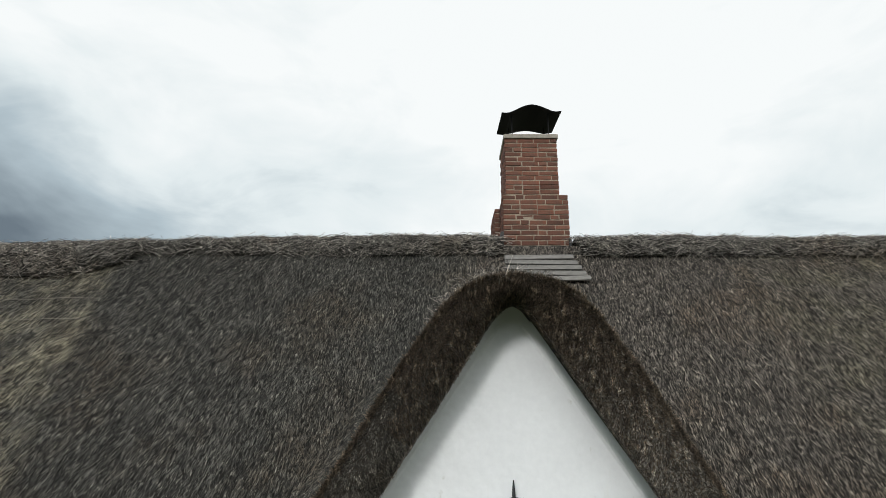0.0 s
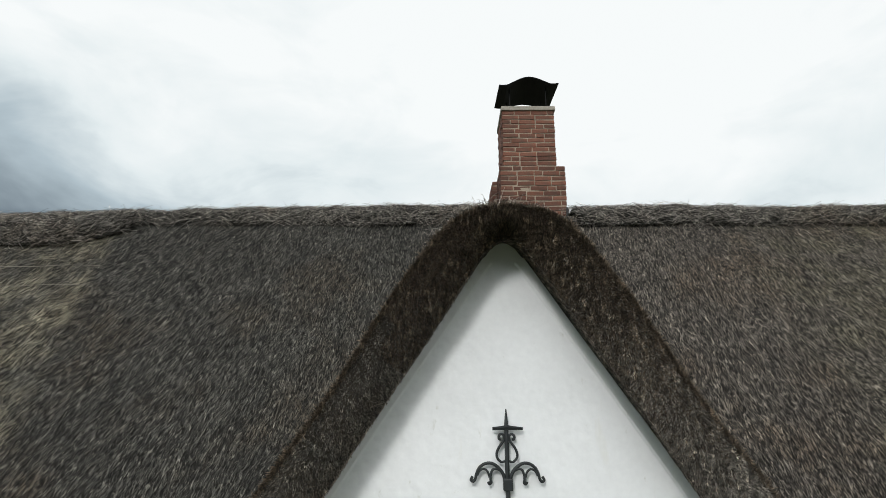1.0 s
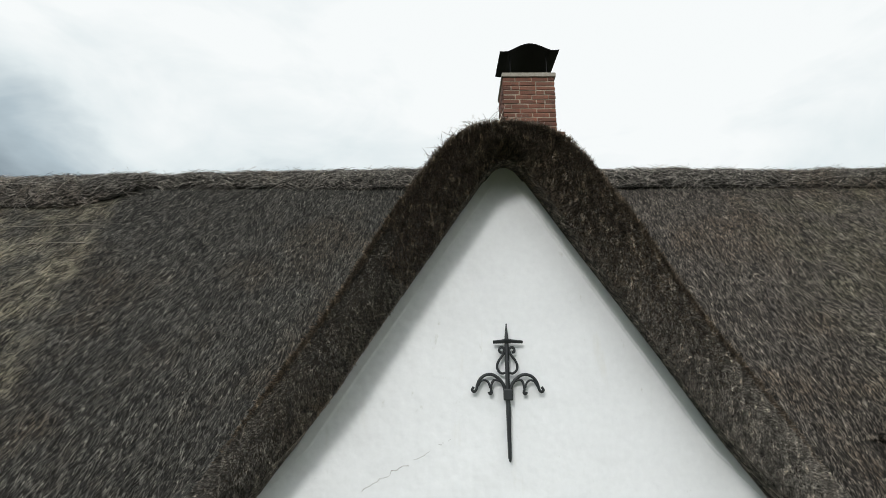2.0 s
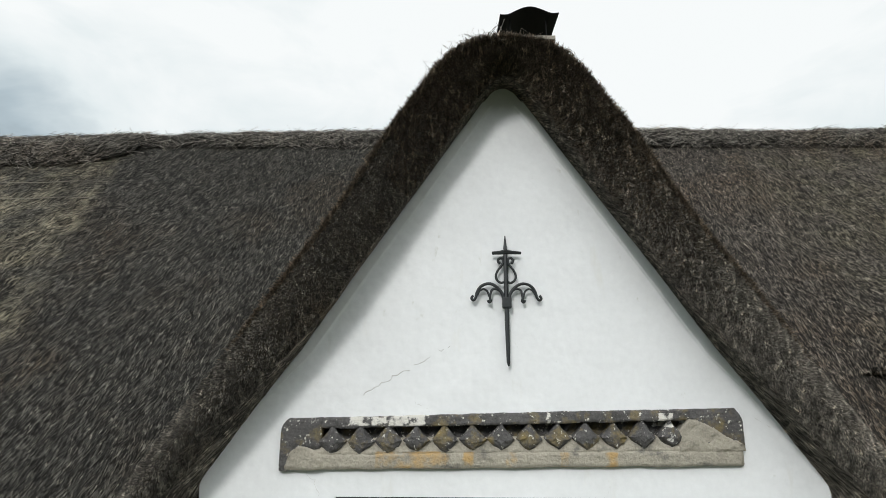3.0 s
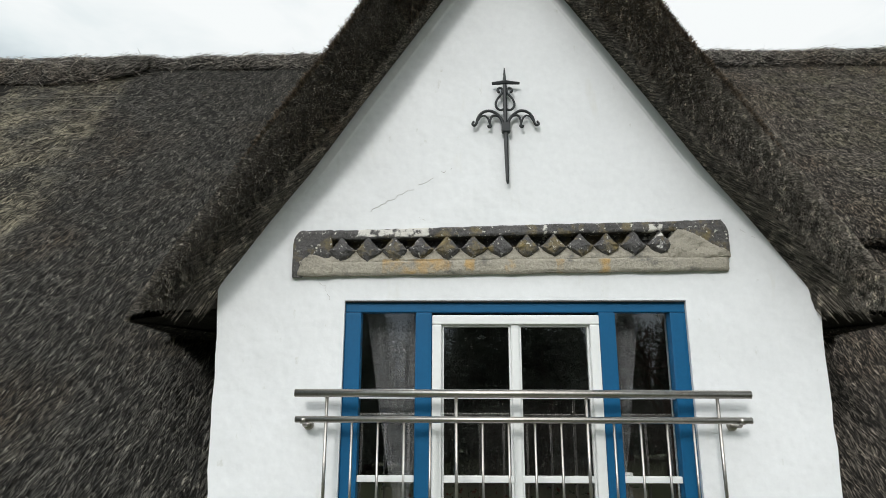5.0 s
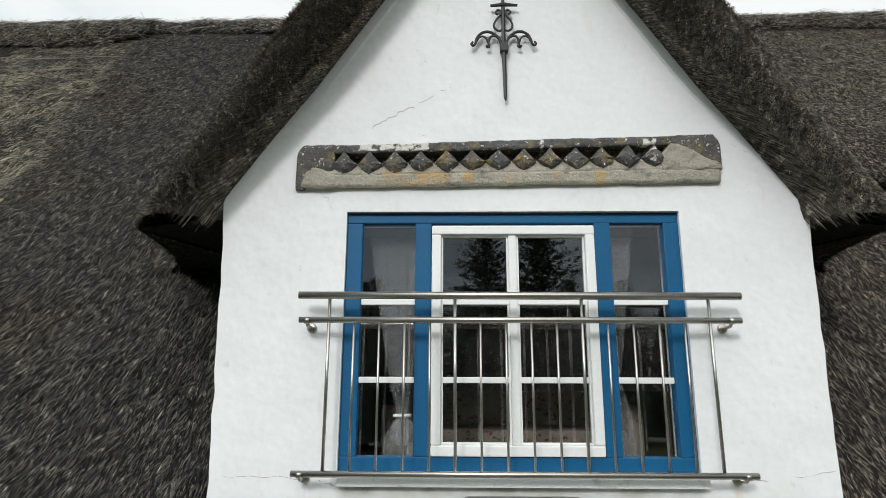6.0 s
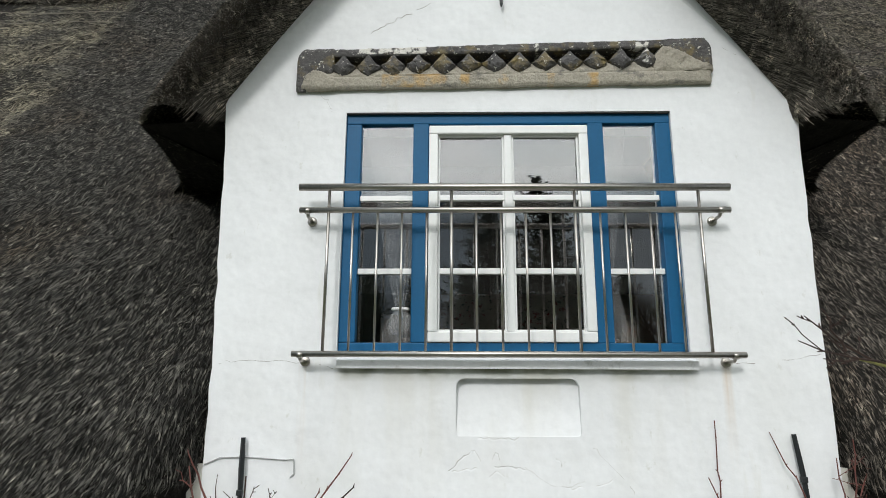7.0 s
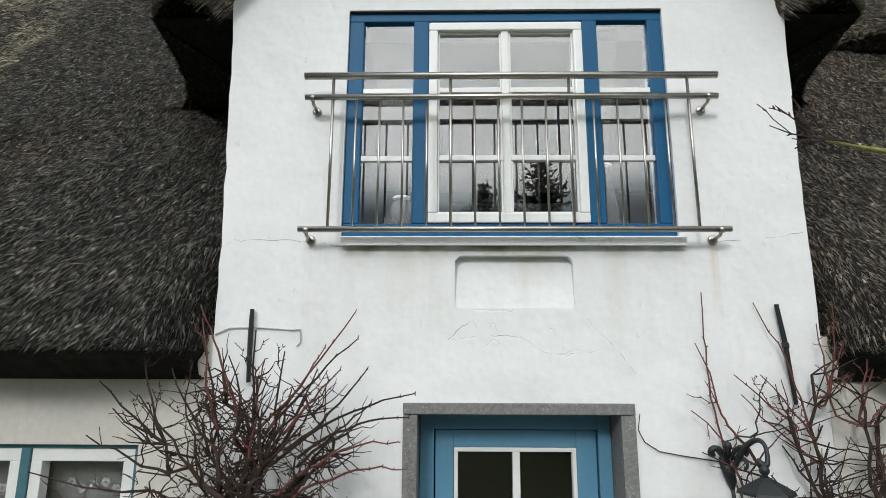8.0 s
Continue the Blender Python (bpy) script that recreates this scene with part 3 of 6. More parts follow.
def slope_sheet(side):
    """One flank of the roof, from its far end to the dormer's rim (or wall): rows going up, columns going in."""
    zs = np.concatenate([np.linspace(EAVE_Z, 4.40, 46), np.linspace(HORN_Z, TOP_Z, 70), np.linspace(TOP_Z + 0.02, RIDGE_Z + 0.1, 36)])
    cols = 190
    far, near = 8.2, 2.7
    outer = np.linspace(far, near, 116)
    f = np.linspace(0, 1, cols - len(outer) + 1)[1:]
    rows = []
    for z in zs:
        if z < 4.41:
            w = (1.60 if z > 3.25 else 1.585 if side < 0 else 1.66) + 0.03 * np.clip((3.2 - z) / 0.6, 0, 1)
        elif z <= TOP_Z:
            w = np.interp(z, OUT_Z, OUT_W)
        else:
            w = 0.0
        h = np.concatenate([outer, near + (w - near) * f])
        y = np.full(cols, roof_y(z))
        if 4.41 < z <= TOP_Z:
            low = np.clip((5.5 - z) / 1.0, 0, 1) * np.clip((z - 4.42) / 0.4, 0, 1)
            u = np.clip((h - w) / (0.62 + 0.10 * (z - 4.42) + 0.25 * low), 0, 1)
            s = 1 - (1 - u) ** (4.2 - 1.9 * low)
            y = rim_y(z) + (y - rim_y(z)) * s
        if z < 3.12:   # the thatch is rounded back to the wall
            u = np.clip((h - w) / 0.24, 0, 1)
            y = 0.03 + (y - 0.03) * (1 - (1 - u) ** 2.6)
        if side > 0 and z > 5.24:   # an eyebrow swelling of the thatch further east
            k = np.clip((MID + h - 4.0) / 0.9, 0, 1)
            y = y - 0.46 * k * k * (3 - 2 * k) * np.clip((6.6 - z) / 1.3, 0, 1) ** 1.3
        rows.append(np.stack([MID + side * h, y, np.full(cols, z)], -1))
    P = np.array(rows)
    bumpy = 0.030 * wave(P[..., 0], P[..., 2] * 1.4, 3 if side < 0 else 4, 1.6) + 0.012 * wave(P[..., 0], P[..., 2], 5, 6.0)
    inner = np.clip((np.abs(P[..., 0] - MID) - np.abs(P[:, -1:, 0] - MID)) / 0.3, 0, 1)
    bumpy = bumpy + 0.010 * wave(P[..., 0], P[..., 2], 6, 17.0)
    if side < 0:   # tufted, slumped old stretch
        bumpy = bumpy + 0.030 * wave(P[..., 0], P[..., 2] * 0.8, 8, 8.0) * np.clip((-3.0 - P[..., 0] - 0.15 * (P[..., 2] - 5.8)) / 0.25, 0, 1)
    P[..., 1] -= bumpy * inner
    return P


def arch_band():
    """The verge round the gable: stations from the western horn over the top to the eastern one; across: wall, lip, cut face, rim."""
    n = 150
    t = np.linspace(0, 1, n)

    def curve(Z, W):
        Z, W = np.array(Z), np.array(W)
        x = np.concatenate([-W, W[::-1][1:]]) if W[-1] == 0 else np.concatenate([-W, W[::-1]])
        z = np.concatenate([Z, Z[::-1][1:]]) if W[-1] == 0 else np.concatenate([Z, Z[::-1]])
        d = np.concatenate([[0], np.cumsum(np.hypot(np.diff(x), np.diff(z)))])
        return np.interp(t, d / d[-1], x) + MID, np.interp(t, d / d[-1], z)
    ox, oz = curve(OUT_Z, OUT_W)
    ix, iz = curve(IN_Z, IN_W)
    low = np.clip((5.6 - iz) / 1.0, 0, 1)
    lx, lz = ix + (MID - ix) * 0.04 * (1 - low) + np.sign(ix - MID) * 0.09 * low, iz - 0.03
    ry = rim_y(oz)
    pts = [np.stack([ix, np.full(n, 0.30), iz + 0.02], -1), np.stack([ix, np.full(n, 0.02), iz], -1)]
    for f in np.linspace(0.1, 1, 7):
        pts.append(np.stack([ix + (lx - ix) * f, np.full(n, 0.02 - 0.22 * f), iz + (lz - iz) * f], -1))
    for f in np.linspace(0.08, 1, 16):
        bulge = -(0.06 + 0.09 * low) * math.sin(math.pi * f)
        pts.append(np.stack([lx + (ox - lx) * f, -0.20 + (ry + 0.20) * f + bulge, lz + (oz - lz) * f], -1))
    P = np.stack(pts, 1)
    face = np.linspace(0, 1, P.shape[1])[None, :]
    jig = 0.012 * wave(P[..., 0] * 3, P[..., 2] * 3, 11, 2.0) * np.sin(np.pi * face)
    P[..., 1] += jig
    return P


def scatter(P, n, weight=None):
    """n random places on a grid of points, with the unit tangents along its columns and rows and its normal."""
    A = P[:-1, :-1]
    du, dv = P[:-1, 1:] - A, P[1:, :-1] - A
    cr = np.cross(du, dv)
    area = np.linalg.norm(cr, axis=-1)
    w = (area if weight is None else area * weight(A)).ravel()
    i = rng.choice(len(w), n, p=w / w.sum())
    a, b = rng.random((2, n, 1))
    du, dv, A, cr = (q.reshape(-1, 3)[i] for q in (du, dv, A, cr))
    return A + du * a + dv * b, norm(du), norm(dv), norm(cr)


roof = thing("thatched_roof", "weathered dark reed thatch roof with steep gabled dormer", "roof", (MID, 2, 2.5))
roof.matrix_basis = Matrix()
SHEETS = {s: slope_sheet(s) for s in (-1, 1)}
BAND = arch_band()
for s in (-1, 1):
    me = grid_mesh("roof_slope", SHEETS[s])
    link("roof_slope", me, "shaded_bed", roof, smooth=True)
link("verge", grid_mesh("verge", BAND[:, 8:]), "stubble_bed", roof, "cut brown reed ends round the gable", smooth=True)
link("verge_soffit", grid_mesh("verge_soffit", BAND[:, :9]), "shaded_combed_bed", roof, "combed reed underside of the verge", smooth=True)

ENDS = {}
# the eave's cut edge and underside, the horn's underside, and the end against the wall
for s in (-1, 1):
    S = SHEETS[s]
    e0 = S[0]
    lip = e0 + np.array([0, 0.17, -0.075])
    lip[:, 2] += 0.012 * wave(e0[:, 0] * 4, e0[:, 0], 21, 2.0)
    under = np.stack([e0[:, 0], np.full(len(e0), -0.005), np.full(len(e0), 2.365)], -1)
    mid = lip + (under - lip) * 0.3
    link("eave", grid_mesh("eave", np.stack([e0, e0 * 0.6 + lip * 0.4 - np.array([0, 0.0, 0.012]), lip, mid, under])), "shaded_bed", roof, smooth=True)
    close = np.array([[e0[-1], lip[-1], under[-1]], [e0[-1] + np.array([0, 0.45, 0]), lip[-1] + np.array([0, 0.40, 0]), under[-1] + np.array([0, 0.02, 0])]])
    link("eave_end", grid_mesh("eave_end", close), "shaded_bed", roof)
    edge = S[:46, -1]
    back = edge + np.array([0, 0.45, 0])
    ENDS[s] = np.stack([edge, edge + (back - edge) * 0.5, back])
    link("slope_end", grid_mesh("slope_end", np.stack([edge, edge + np.array([-s * 0.02, 0.03, 0]), back])), "shaded_bed", roof)
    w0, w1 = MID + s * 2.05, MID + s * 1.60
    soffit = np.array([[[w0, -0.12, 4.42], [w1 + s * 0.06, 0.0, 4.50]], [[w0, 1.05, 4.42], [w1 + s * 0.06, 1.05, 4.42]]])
    link("soffit", grid_mesh("soffit", soffit), "shaded_bed", roof)

# rafters' side of the slope, and the rear slope, closing the house
bm = bmesh.new()
v = [bm.verts.new(p) for p in [(-7.1, 0.5, 3.55), (9.4, 0.5, 3.55), (9.4, 4.25, 8.35), (-7.1, 4.25, 8.35), (-7.1, 8.8, 2.6), (9.4, 8.8, 2.6)]]
bm.faces.new((v[0], v[1], v[2], v[3]))
bm.faces.new((v[3], v[2], v[5], v[4]))
back_sheet = part("rear_slope", bm, "shaded_bed", roof)

# ---- ground ----
bm = bmesh.new()
bmesh.ops.create_grid(bm, x_segments=40, y_segments=40, size=400)
tagged(part("ground", bm, "grass"), "flat winter lawn round the house", "ground", kind="structure")
tagged(part("pavement", box((-3, -3.2, 0.005), (6, -0.02, 0.05), 0.01), "paving"), "grey stone paving along the house front", "pavement", kind="structure")


# ---- walls ----
def filled(outer, holes, y0, y1):
    """A wall of thickness y0..y1 in the plane of x and z, with holes."""
    bm = bmesh.new()
    es = []
    for loop in (outer, *holes):
        vs = [bm.verts.new((x, y0, z)) for x, z in loop]
        es += [bm.edges.new((a, b)) for a, b in zip(vs, vs[1:] + vs[:1])]
    bmesh.ops.triangle_fill(bm, use_beauty=True, use_dissolve=False, edges=es)
    r = bmesh.ops.extrude_face_region(bm, geom=bm.faces[:])
    bmesh.ops.translate(bm, verts=[g for g in r["geom"] if isinstance(g, bmesh.types.BMVert)], vec=(0, y1 - y0, 0))
    return bm


def rect(x0, z0, x1, z1):
    return [(x0, z0), (x1, z0), (x1, z1), (x0, z1)]


def rounded(x0, z0, x1, z1, r, low=0.02):
    pts = []
    for cx, cz, a0, q in ((x1 - low, z0 + low, -90, low), (x1 - r, z1 - r, 0, r), (x0 + r, z1 - r, 90, r), (x0 + low, z0 + low, 180, low)):
        pts += [(cx + q * math.cos(radians(a0 + k * 22.5)), cz + q * math.sin(radians(a0 + k * 22.5))) for k in range(5)]
    return pts


WIN = (0.215, 3.145, 2.085, 4.545)
DOOR = (0.60, 0.0, 1.76, 2.235)
NICHE = (0.85, 2.745, 1.495, 3.035)
gable = [(-0.44, 0), (2.785, 0), (2.785, 3.2), (2.80, 4.35), (2.815, 4.60), (2.77, 4.72), (2.36, 5.24), (1.72, 6.10), (1.36, 6.64), (1.13, 6.95),
         (0.90, 6.64), (0.54, 6.18), (-0.02, 5.35), (-0.45, 4.73), (-0.495, 4.60), (-0.48, 4.35), (-0.45, 3.2)]


def uneven(loop, step, amount, seed):
    """The same outline with points added along it, each a little off the line."""
    q = random.Random(seed)
    pts = []
    for (xa, za), (xb, zb) in zip(loop, loop[1:] + loop[:1]):
        n = max(1, int(math.hypot(xb - xa, zb - za) / step))
        for k in range(n):
            f = k / n
            off = q.gauss(0, amount) if 0.1 < za + (zb - za) * f < 4.75 else 0.0
            pts.append((xa + (xb - xa) * f + off, za + (zb - za) * f))
    return pts


front = tagged(part("wall_front", filled(uneven(gable, 0.11, 0.0025, 3), [rect(*WIN), rect(*DOOR), rounded(*NICHE, 0.045), [(0.12, 4.79), (2.04, 4.81), (2.04, 4.945), (0.12, 4.90)]], 0.0, 0.36), "plaster"),
               "white limewashed gable wall, uneven and stained", "wall", kind="structure")
# shallow blind panel: deep at its top, running out at its foot
bm = bmesh.new()
vs = [bm.verts.new(p) for p in [(0.84, 0.003, 2.735), (1.505, 0.003, 2.735), (1.505, 0.060, 3.045), (0.84, 0.060, 3.045)]]
bm.faces.new(vs)
part("niche_back", bm, "plaster", front)
# plaster fillets along the rakes
for s in (-1, 1):
    bm = bmesh.new()
    pts = [(MID + s * (w - 0.01), z) for z, w in zip(IN_Z[2:-2], IN_W[2:-2])]
    ring = []
    for i, (x, z) in enumerate(pts):
        thin = 0.05 if i == 0 else 1.0      # runs out to nothing at its foot
        ring.append([bm.verts.new((x - s * dx * thin, y * thin, z - dz * thin)) for dx, y, dz in ((0, -0.006, 0.0), (0.045, -0.006, 0.030), (0.060, 0.002, 0.040), (0, 0.002, 0))])
    for a, b in zip(ring, ring[1:]):
        for k in range(3):
            bm.faces.new((a[k], a[k + 1], b[k + 1], b[k]))
    part("rake_fillet", bm, "plaster", front, smooth=False)
# side cheeks of the dormer, and the long front wall under the eaves
for x0, x1, n in ((-0.43, -0.10, "wall_cheek_west"), (2.44, 2.77, "wall_cheek_east")):
    tagged(part(n, box((x0, 0.362, 2.2), (x1, 1.6, 4.62)), "plaster"), "white limewashed dormer cheek in deep shade", "wall", kind="structure")
LOW = (-2.15, 0.95, -0.80, 2.03)
tagged(part("wall_west", filled(rect(-6.9, 0, -0.445, 2.6), [rect(*LOW)], 0.01, 0.36), "eave_shaded_plaster"), "off-white limewashed front wall, thatch eaves' shade put into its dull tone", "wall", kind="structure")
tagged(part("wall_east", box((2.79, 0.01, 0), (9.2, 0.36, 2.6)), "eave_shaded_plaster"), "off-white limewashed front wall, thatch eaves' shade put into its dull tone", "wall", kind="structure")
tagged(part("wall_rear", box((-6.9, 8.0, 0), (9.2, 8.3, 2.9)), "plaster"), "plain white rear wall", "wall", kind="structure")
for x, n in ((-6.9, "wall_end_west"), (8.9, "wall_end_east")):
    bm = filled([(0.362, 0), (7.998, 0), (7.998, 2.7), (4.2, 8.0), (0.362, 3.0)], [], 0, 0.3)
    bmesh.ops.rotate(bm, verts=bm.verts[:], matrix=Matrix.Rotation(radians(90), 3, "Z"))
    bmesh.ops.translate(bm, verts=bm.verts[:], vec=(x + 0.3, 0, 0))
    tagged(part(n, bm, "plaster"), "plain white end wall", "wall", kind="structure")

# hairline cracks and a seam in the plaster
CRACKS = [
    ("crack", 0.0022, [(0.34, 5.06), (0.42, 5.105), (0.50, 5.155), (0.60, 5.20), (0.68, 5.25), (0.76, 5.295), (0.81, 5.32)]),
    ("crack", 0.0020, [(-0.43, 3.08), (-0.38, 3.125), (-0.2, 3.12), (0.05, 3.118), (0.14, 3.10), (0.20, 3.085)]),
    ("crack", 0.0020, [(2.28, 3.115), (2.45, 3.12), (2.62, 3.14), (2.76, 3.165)]),
    ("faint_crack", 0.0018, [(1.55, 2.69), (1.62, 2.62), (1.69, 2.55), (1.75, 2.47), (1.80, 2.40)]),
    ("faint_crack", 0.0018, [(1.20, 2.60), (1.30, 2.52), (1.42, 2.50), (1.50, 2.53)]),
    ("faint_crack", 0.0016, [(0.02, 4.70), (0.10, 4.62), (0.13, 4.55)]),
    ("faint_crack", 0.0016, [(2.42, 4.95), (2.50, 4.90), (2.58, 4.88), (2.62, 4.83)]),
    ("faint_crack", 0.0015, [(0.62, 5.02), (0.68, 4.99), (0.72, 4.95)]),
]
for mat, r, pts in CRACKS:
    dense = []
    for (xa, za), (xb, zb) in zip(pts, pts[1:]):
        for k in range(5):
            f = k / 5
            dense.append((xa + (xb - xa) * f + random.gauss(0, 0.004), -0.0005, za + (zb - za) * f + random.gauss(0, 0.004)))
    dense.append((pts[-1][0], -0.0005, pts[-1][1]))
    run = []
    for q in dense + [None]:      # the line breaks off here and there
        if q is not None and random.random() > 0.16:
            run.append(q)
            continue
        if len(run) > 1:
            part("crack", tube(run, [r * random.uniform(0.15, 0.8) for _ in run], 4), mat, front)
        run = []


def flake(xa, za, xb, zb, rise, seed, mat="faint_crack"):
    """Broken rim of a lifted plaster flake: a jagged line from one end to the other that bows by rise, with the thin lip standing off the wall."""
    q = random.Random(seed)
    n = max(6, int(math.hypot(xb - xa, zb - za) / 0.014))
    row = []
    for k in range(n + 1):
        f = k / n
        row.append((xa + (xb - xa) * f + q.gauss(0, 0.004), za + (zb - za) * f + rise * (1 - abs(2 * f - 1) ** 1.5) + q.gauss(0, 0.004)))
    part("crack", tube([(x, -0.0006, z) for x, z in row], [q.uniform(0.0006, 0.0021) for _ in row], 4), mat, front)
    bm = bmesh.new()
    top = [bm.verts.new((x, -0.0005 - q.uniform(0, 0.0006), z - 0.003)) for x, z in row]
    low = [bm.verts.new((x + q.gauss(0, 0.003), 0.002, z - q.uniform(0.018, 0.035))) for x, z in row]
    back = [bm.verts.new((x, 0.002, z - 0.001)) for x, z in row]
    for k in range(n):
        bm.faces.new((top[k], top[k + 1], low[k + 1], low[k]))
        bm.faces.new((back[k], back[k + 1], top[k + 1], top[k]))
    part("plaster_flake", bm, "plaster", front, smooth=True)


for k, (xa, za, xb, zb, rise, mat) in enumerate((
        (0.82, 2.575, 0.92, 2.66, 0.02, "crack"), (0.92, 2.66, 0.975, 2.625, 0.035, "faint_crack"), (0.83, 2.575, 0.96, 2.59, 0.0, "faint_crack"),
        (1.03, 2.63, 1.08, 2.63, 0.035, "faint_crack"), (1.05, 2.595, 1.20, 2.585, 0.008, "crack"), (1.02, 2.545, 1.09, 2.545, 0.03, "faint_crack"),
        (1.40, 2.51, 1.485, 2.505, -0.012, "faint_crack"), (1.36, 2.635, 1.39, 2.60, 0.012, "faint_crack"), (1.56, 2.51, 1.64, 2.535, 0.0, "faint_crack"),
        (0.96, 2.735, 1.17, 2.735, 0.0, "faint_crack"))):
    flake(xa, za, xb, zb, rise, 40 + k, mat)


# ---- carved stone frieze over the window ----
def frieze():
    t = thing("stone_frieze", "weathered carved stone frieze with diamond studs and paint remains", "frieze", (1.13, 0, 4.7))

    def zl(x):
        return 4.675 + 0.014 * (x + 0.08)

    def zh(x):
        return 4.935 + 0.026 * (x + 0.08)

    def block(name, x0, x1, lo, hi, y, mat, label="", nx=120, nz=12, rough=0.004, seed=1):
        """A rough hewn slab whose face stands at y(x, f); f runs from its foot to its top."""
        q = np.random.default_rng(seed)
        X = np.linspace(x0, x1, nx)
        F = np.linspace(0, 1, nz)
        lows = np.array([lo(v) for v in X]) + rough * wave(X, X * 0.3, seed, 22.0)
        tops = np.array([hi(v) for v in X]) + rough * wave(X, X * 0.3, seed + 50, 22.0)
        P = np.zeros((nz, nx, 3))
        for i, f in enumerate(F):
            P[i, :, 0] = X
            P[i, :, 2] = lows + (tops - lows) * f
            round_off = 0.010 * max(0, abs(2 * f - 1) - 0.75) / 0.25
            ends = 0.010 * np.clip(1 - np.minimum(X - x0, x1 - X) / 0.012, 0, 1)
            P[i, :, 1] = np.array([y(v, f) for v in X]) + round_off + ends + rough * wave(X, P[i, :, 2] * 1.4, seed + 90, 34.0) * 0.9 + q.normal(0, rough * 0.22, nx)
        rim = np.concatenate([P[0], P[1:, -1], P[-1, ::-1][1:], P[::-1, 0][1:]])
        rim_back = rim.copy()
        rim_back[:, 1] = 0.06
        me_pts = np.concatenate([P.reshape(-1, 3), rim, rim_back])
        i = np.arange(nz * nx).reshape(nz, nx)
        quads = np.stack([i[:-1, :-1], i[:-1, 1:], i[1:, 1:], i[1:, :-1]], -1).reshape(-1, 4)
        k = nz * nx + np.arange(len(rim) - 1)
        side = np.stack([k + 1, k, k + len(rim), k + len(rim) + 1], -1)
        ob = link(name, quads_mesh(name, me_pts, np.concatenate([quads, side])), mat, t, label)
        ob.location = (-1.13, 0, -4.7)
        return ob
    block("backing", 0.08, 2.08, lambda x: zl(x) + 0.06, lambda x: zh(x) - 0.01, lambda x, f: 0.052, "slate_stone", nx=60, nz=6, seed=2)
    block("top_band", 0.12, 2.12, lambda x: zh(x) - 0.058, zh, lambda x, f: -0.040 + 0.012 * f, "slate_stone", "dark stone band with flaking white paint", nz=8, seed=3)
    block("bottom_band", -0.02, 2.33, zl, lambda x: zl(x) + 0.078, lambda x, f: -0.036 - 0.004 * f, "sandstone", "sandy stone band with ochre paint remains", nx=160, nz=9, seed=4)
    block("sloping_bed", 0.06, 2.10, lambda x: zl(x) + 0.072, lambda x: zl(x) + 0.152, lambda x, f: -0.038 + 0.026 * f, "sandstone", nz=9, rough=0.005, seed=5)
    block("end_block", -0.082, 0.135, lambda x: zl(x) + 0.10 - 0.105 * min(1, max(0, (0.02 - x) / 0.05)), lambda x: zh(x) - 0.05 * max(0, (-0.03 - x) / 0.052) ** 2,
          lambda x, f: -0.039, "slate_stone", nx=40, nz=24, seed=6)
    block("end_block", -0.050, 0.15, lambda x: zl(x) + 0.004, lambda x: zl(x) + 0.075 + 0.05 * math.exp(-((x - 0.04) / 0.07) ** 2), lambda x, f: -0.046 + 0.004 * f, "sandstone", nx=40, nz=14, rough=0.006, seed=7)
    block("end_block", 2.00, 2.342, lambda x: zl(x) + 0.07, lambda x: zl(x) + 0.235 - 0.13 * max(0, (x - 2.12) / 0.22) - 0.07 * max(0, (2.06 - x) / 0.06), lambda x, f: -0.046 + 0.006 * f, "sandstone", nx=50, nz=20, rough=0.009, seed=8)
    block("end_block", 2.09, 2.345, lambda x: zl(x) + 0.08, lambda x: zh(x) - 0.05 * max(0, (x - 2.31) / 0.035), lambda x, f: -0.036, "slate_stone", nx=44, nz=20, seed=9)
    r = random.Random(5)
    for i in range(13):
        x = 0.190 + i * 0.1478
        zc = (zl(x) + zh(x)) / 2 + 0.006
        a, b, c = 0.073 * r.uniform(0.95, 1.04), 0.086 * r.uniform(0.95, 1.05), 0.062 * r.uniform(0.92, 1.05)
        bm = bmesh.new()
        corner = [(-a, 0), (0, b), (a, 0), (0, -c)]
        out = []
        for k in range(4):
            (xa, za), (xb, zb) = corner[k], corner[(k + 1) % 4]
            swell = 1.10 if k in (2, 3) else 0.95     # worn round below
            out += [(xa, za), ((xa * 2 + xb) / 3 * swell, (za * 2 + zb) / 3 * swell), ((xa + xb * 2) / 3 * swell, (za + zb * 2) / 3 * swell)]
        rings = []
        for sc, y in ((1.0, 0.05), (1.0, -0.020), (0.93, -0.038), (0.70, -0.052), (0.35, -0.060)):
            rings.append([bm.verts.new((x + px * sc + r.gauss(0, 0.0028), y + r.gauss(0, 0.0028) + 0.012 * max(0, pz * sc / b), zc + pz * sc + r.gauss(0, 0.0028))) for px, pz in out])
        for p, q in zip(rings, rings[1:]):
            for k in range(12):
                bm.faces.new((p[k], p[(k + 1) % 12], q[(k + 1) % 12], q[k]))
        bm.faces.new(rings[-1])
        ob = part("diamond_stud", bm, "slate_stone", t)
        ob.location = (-1.13, 0, -4.7)


frieze()


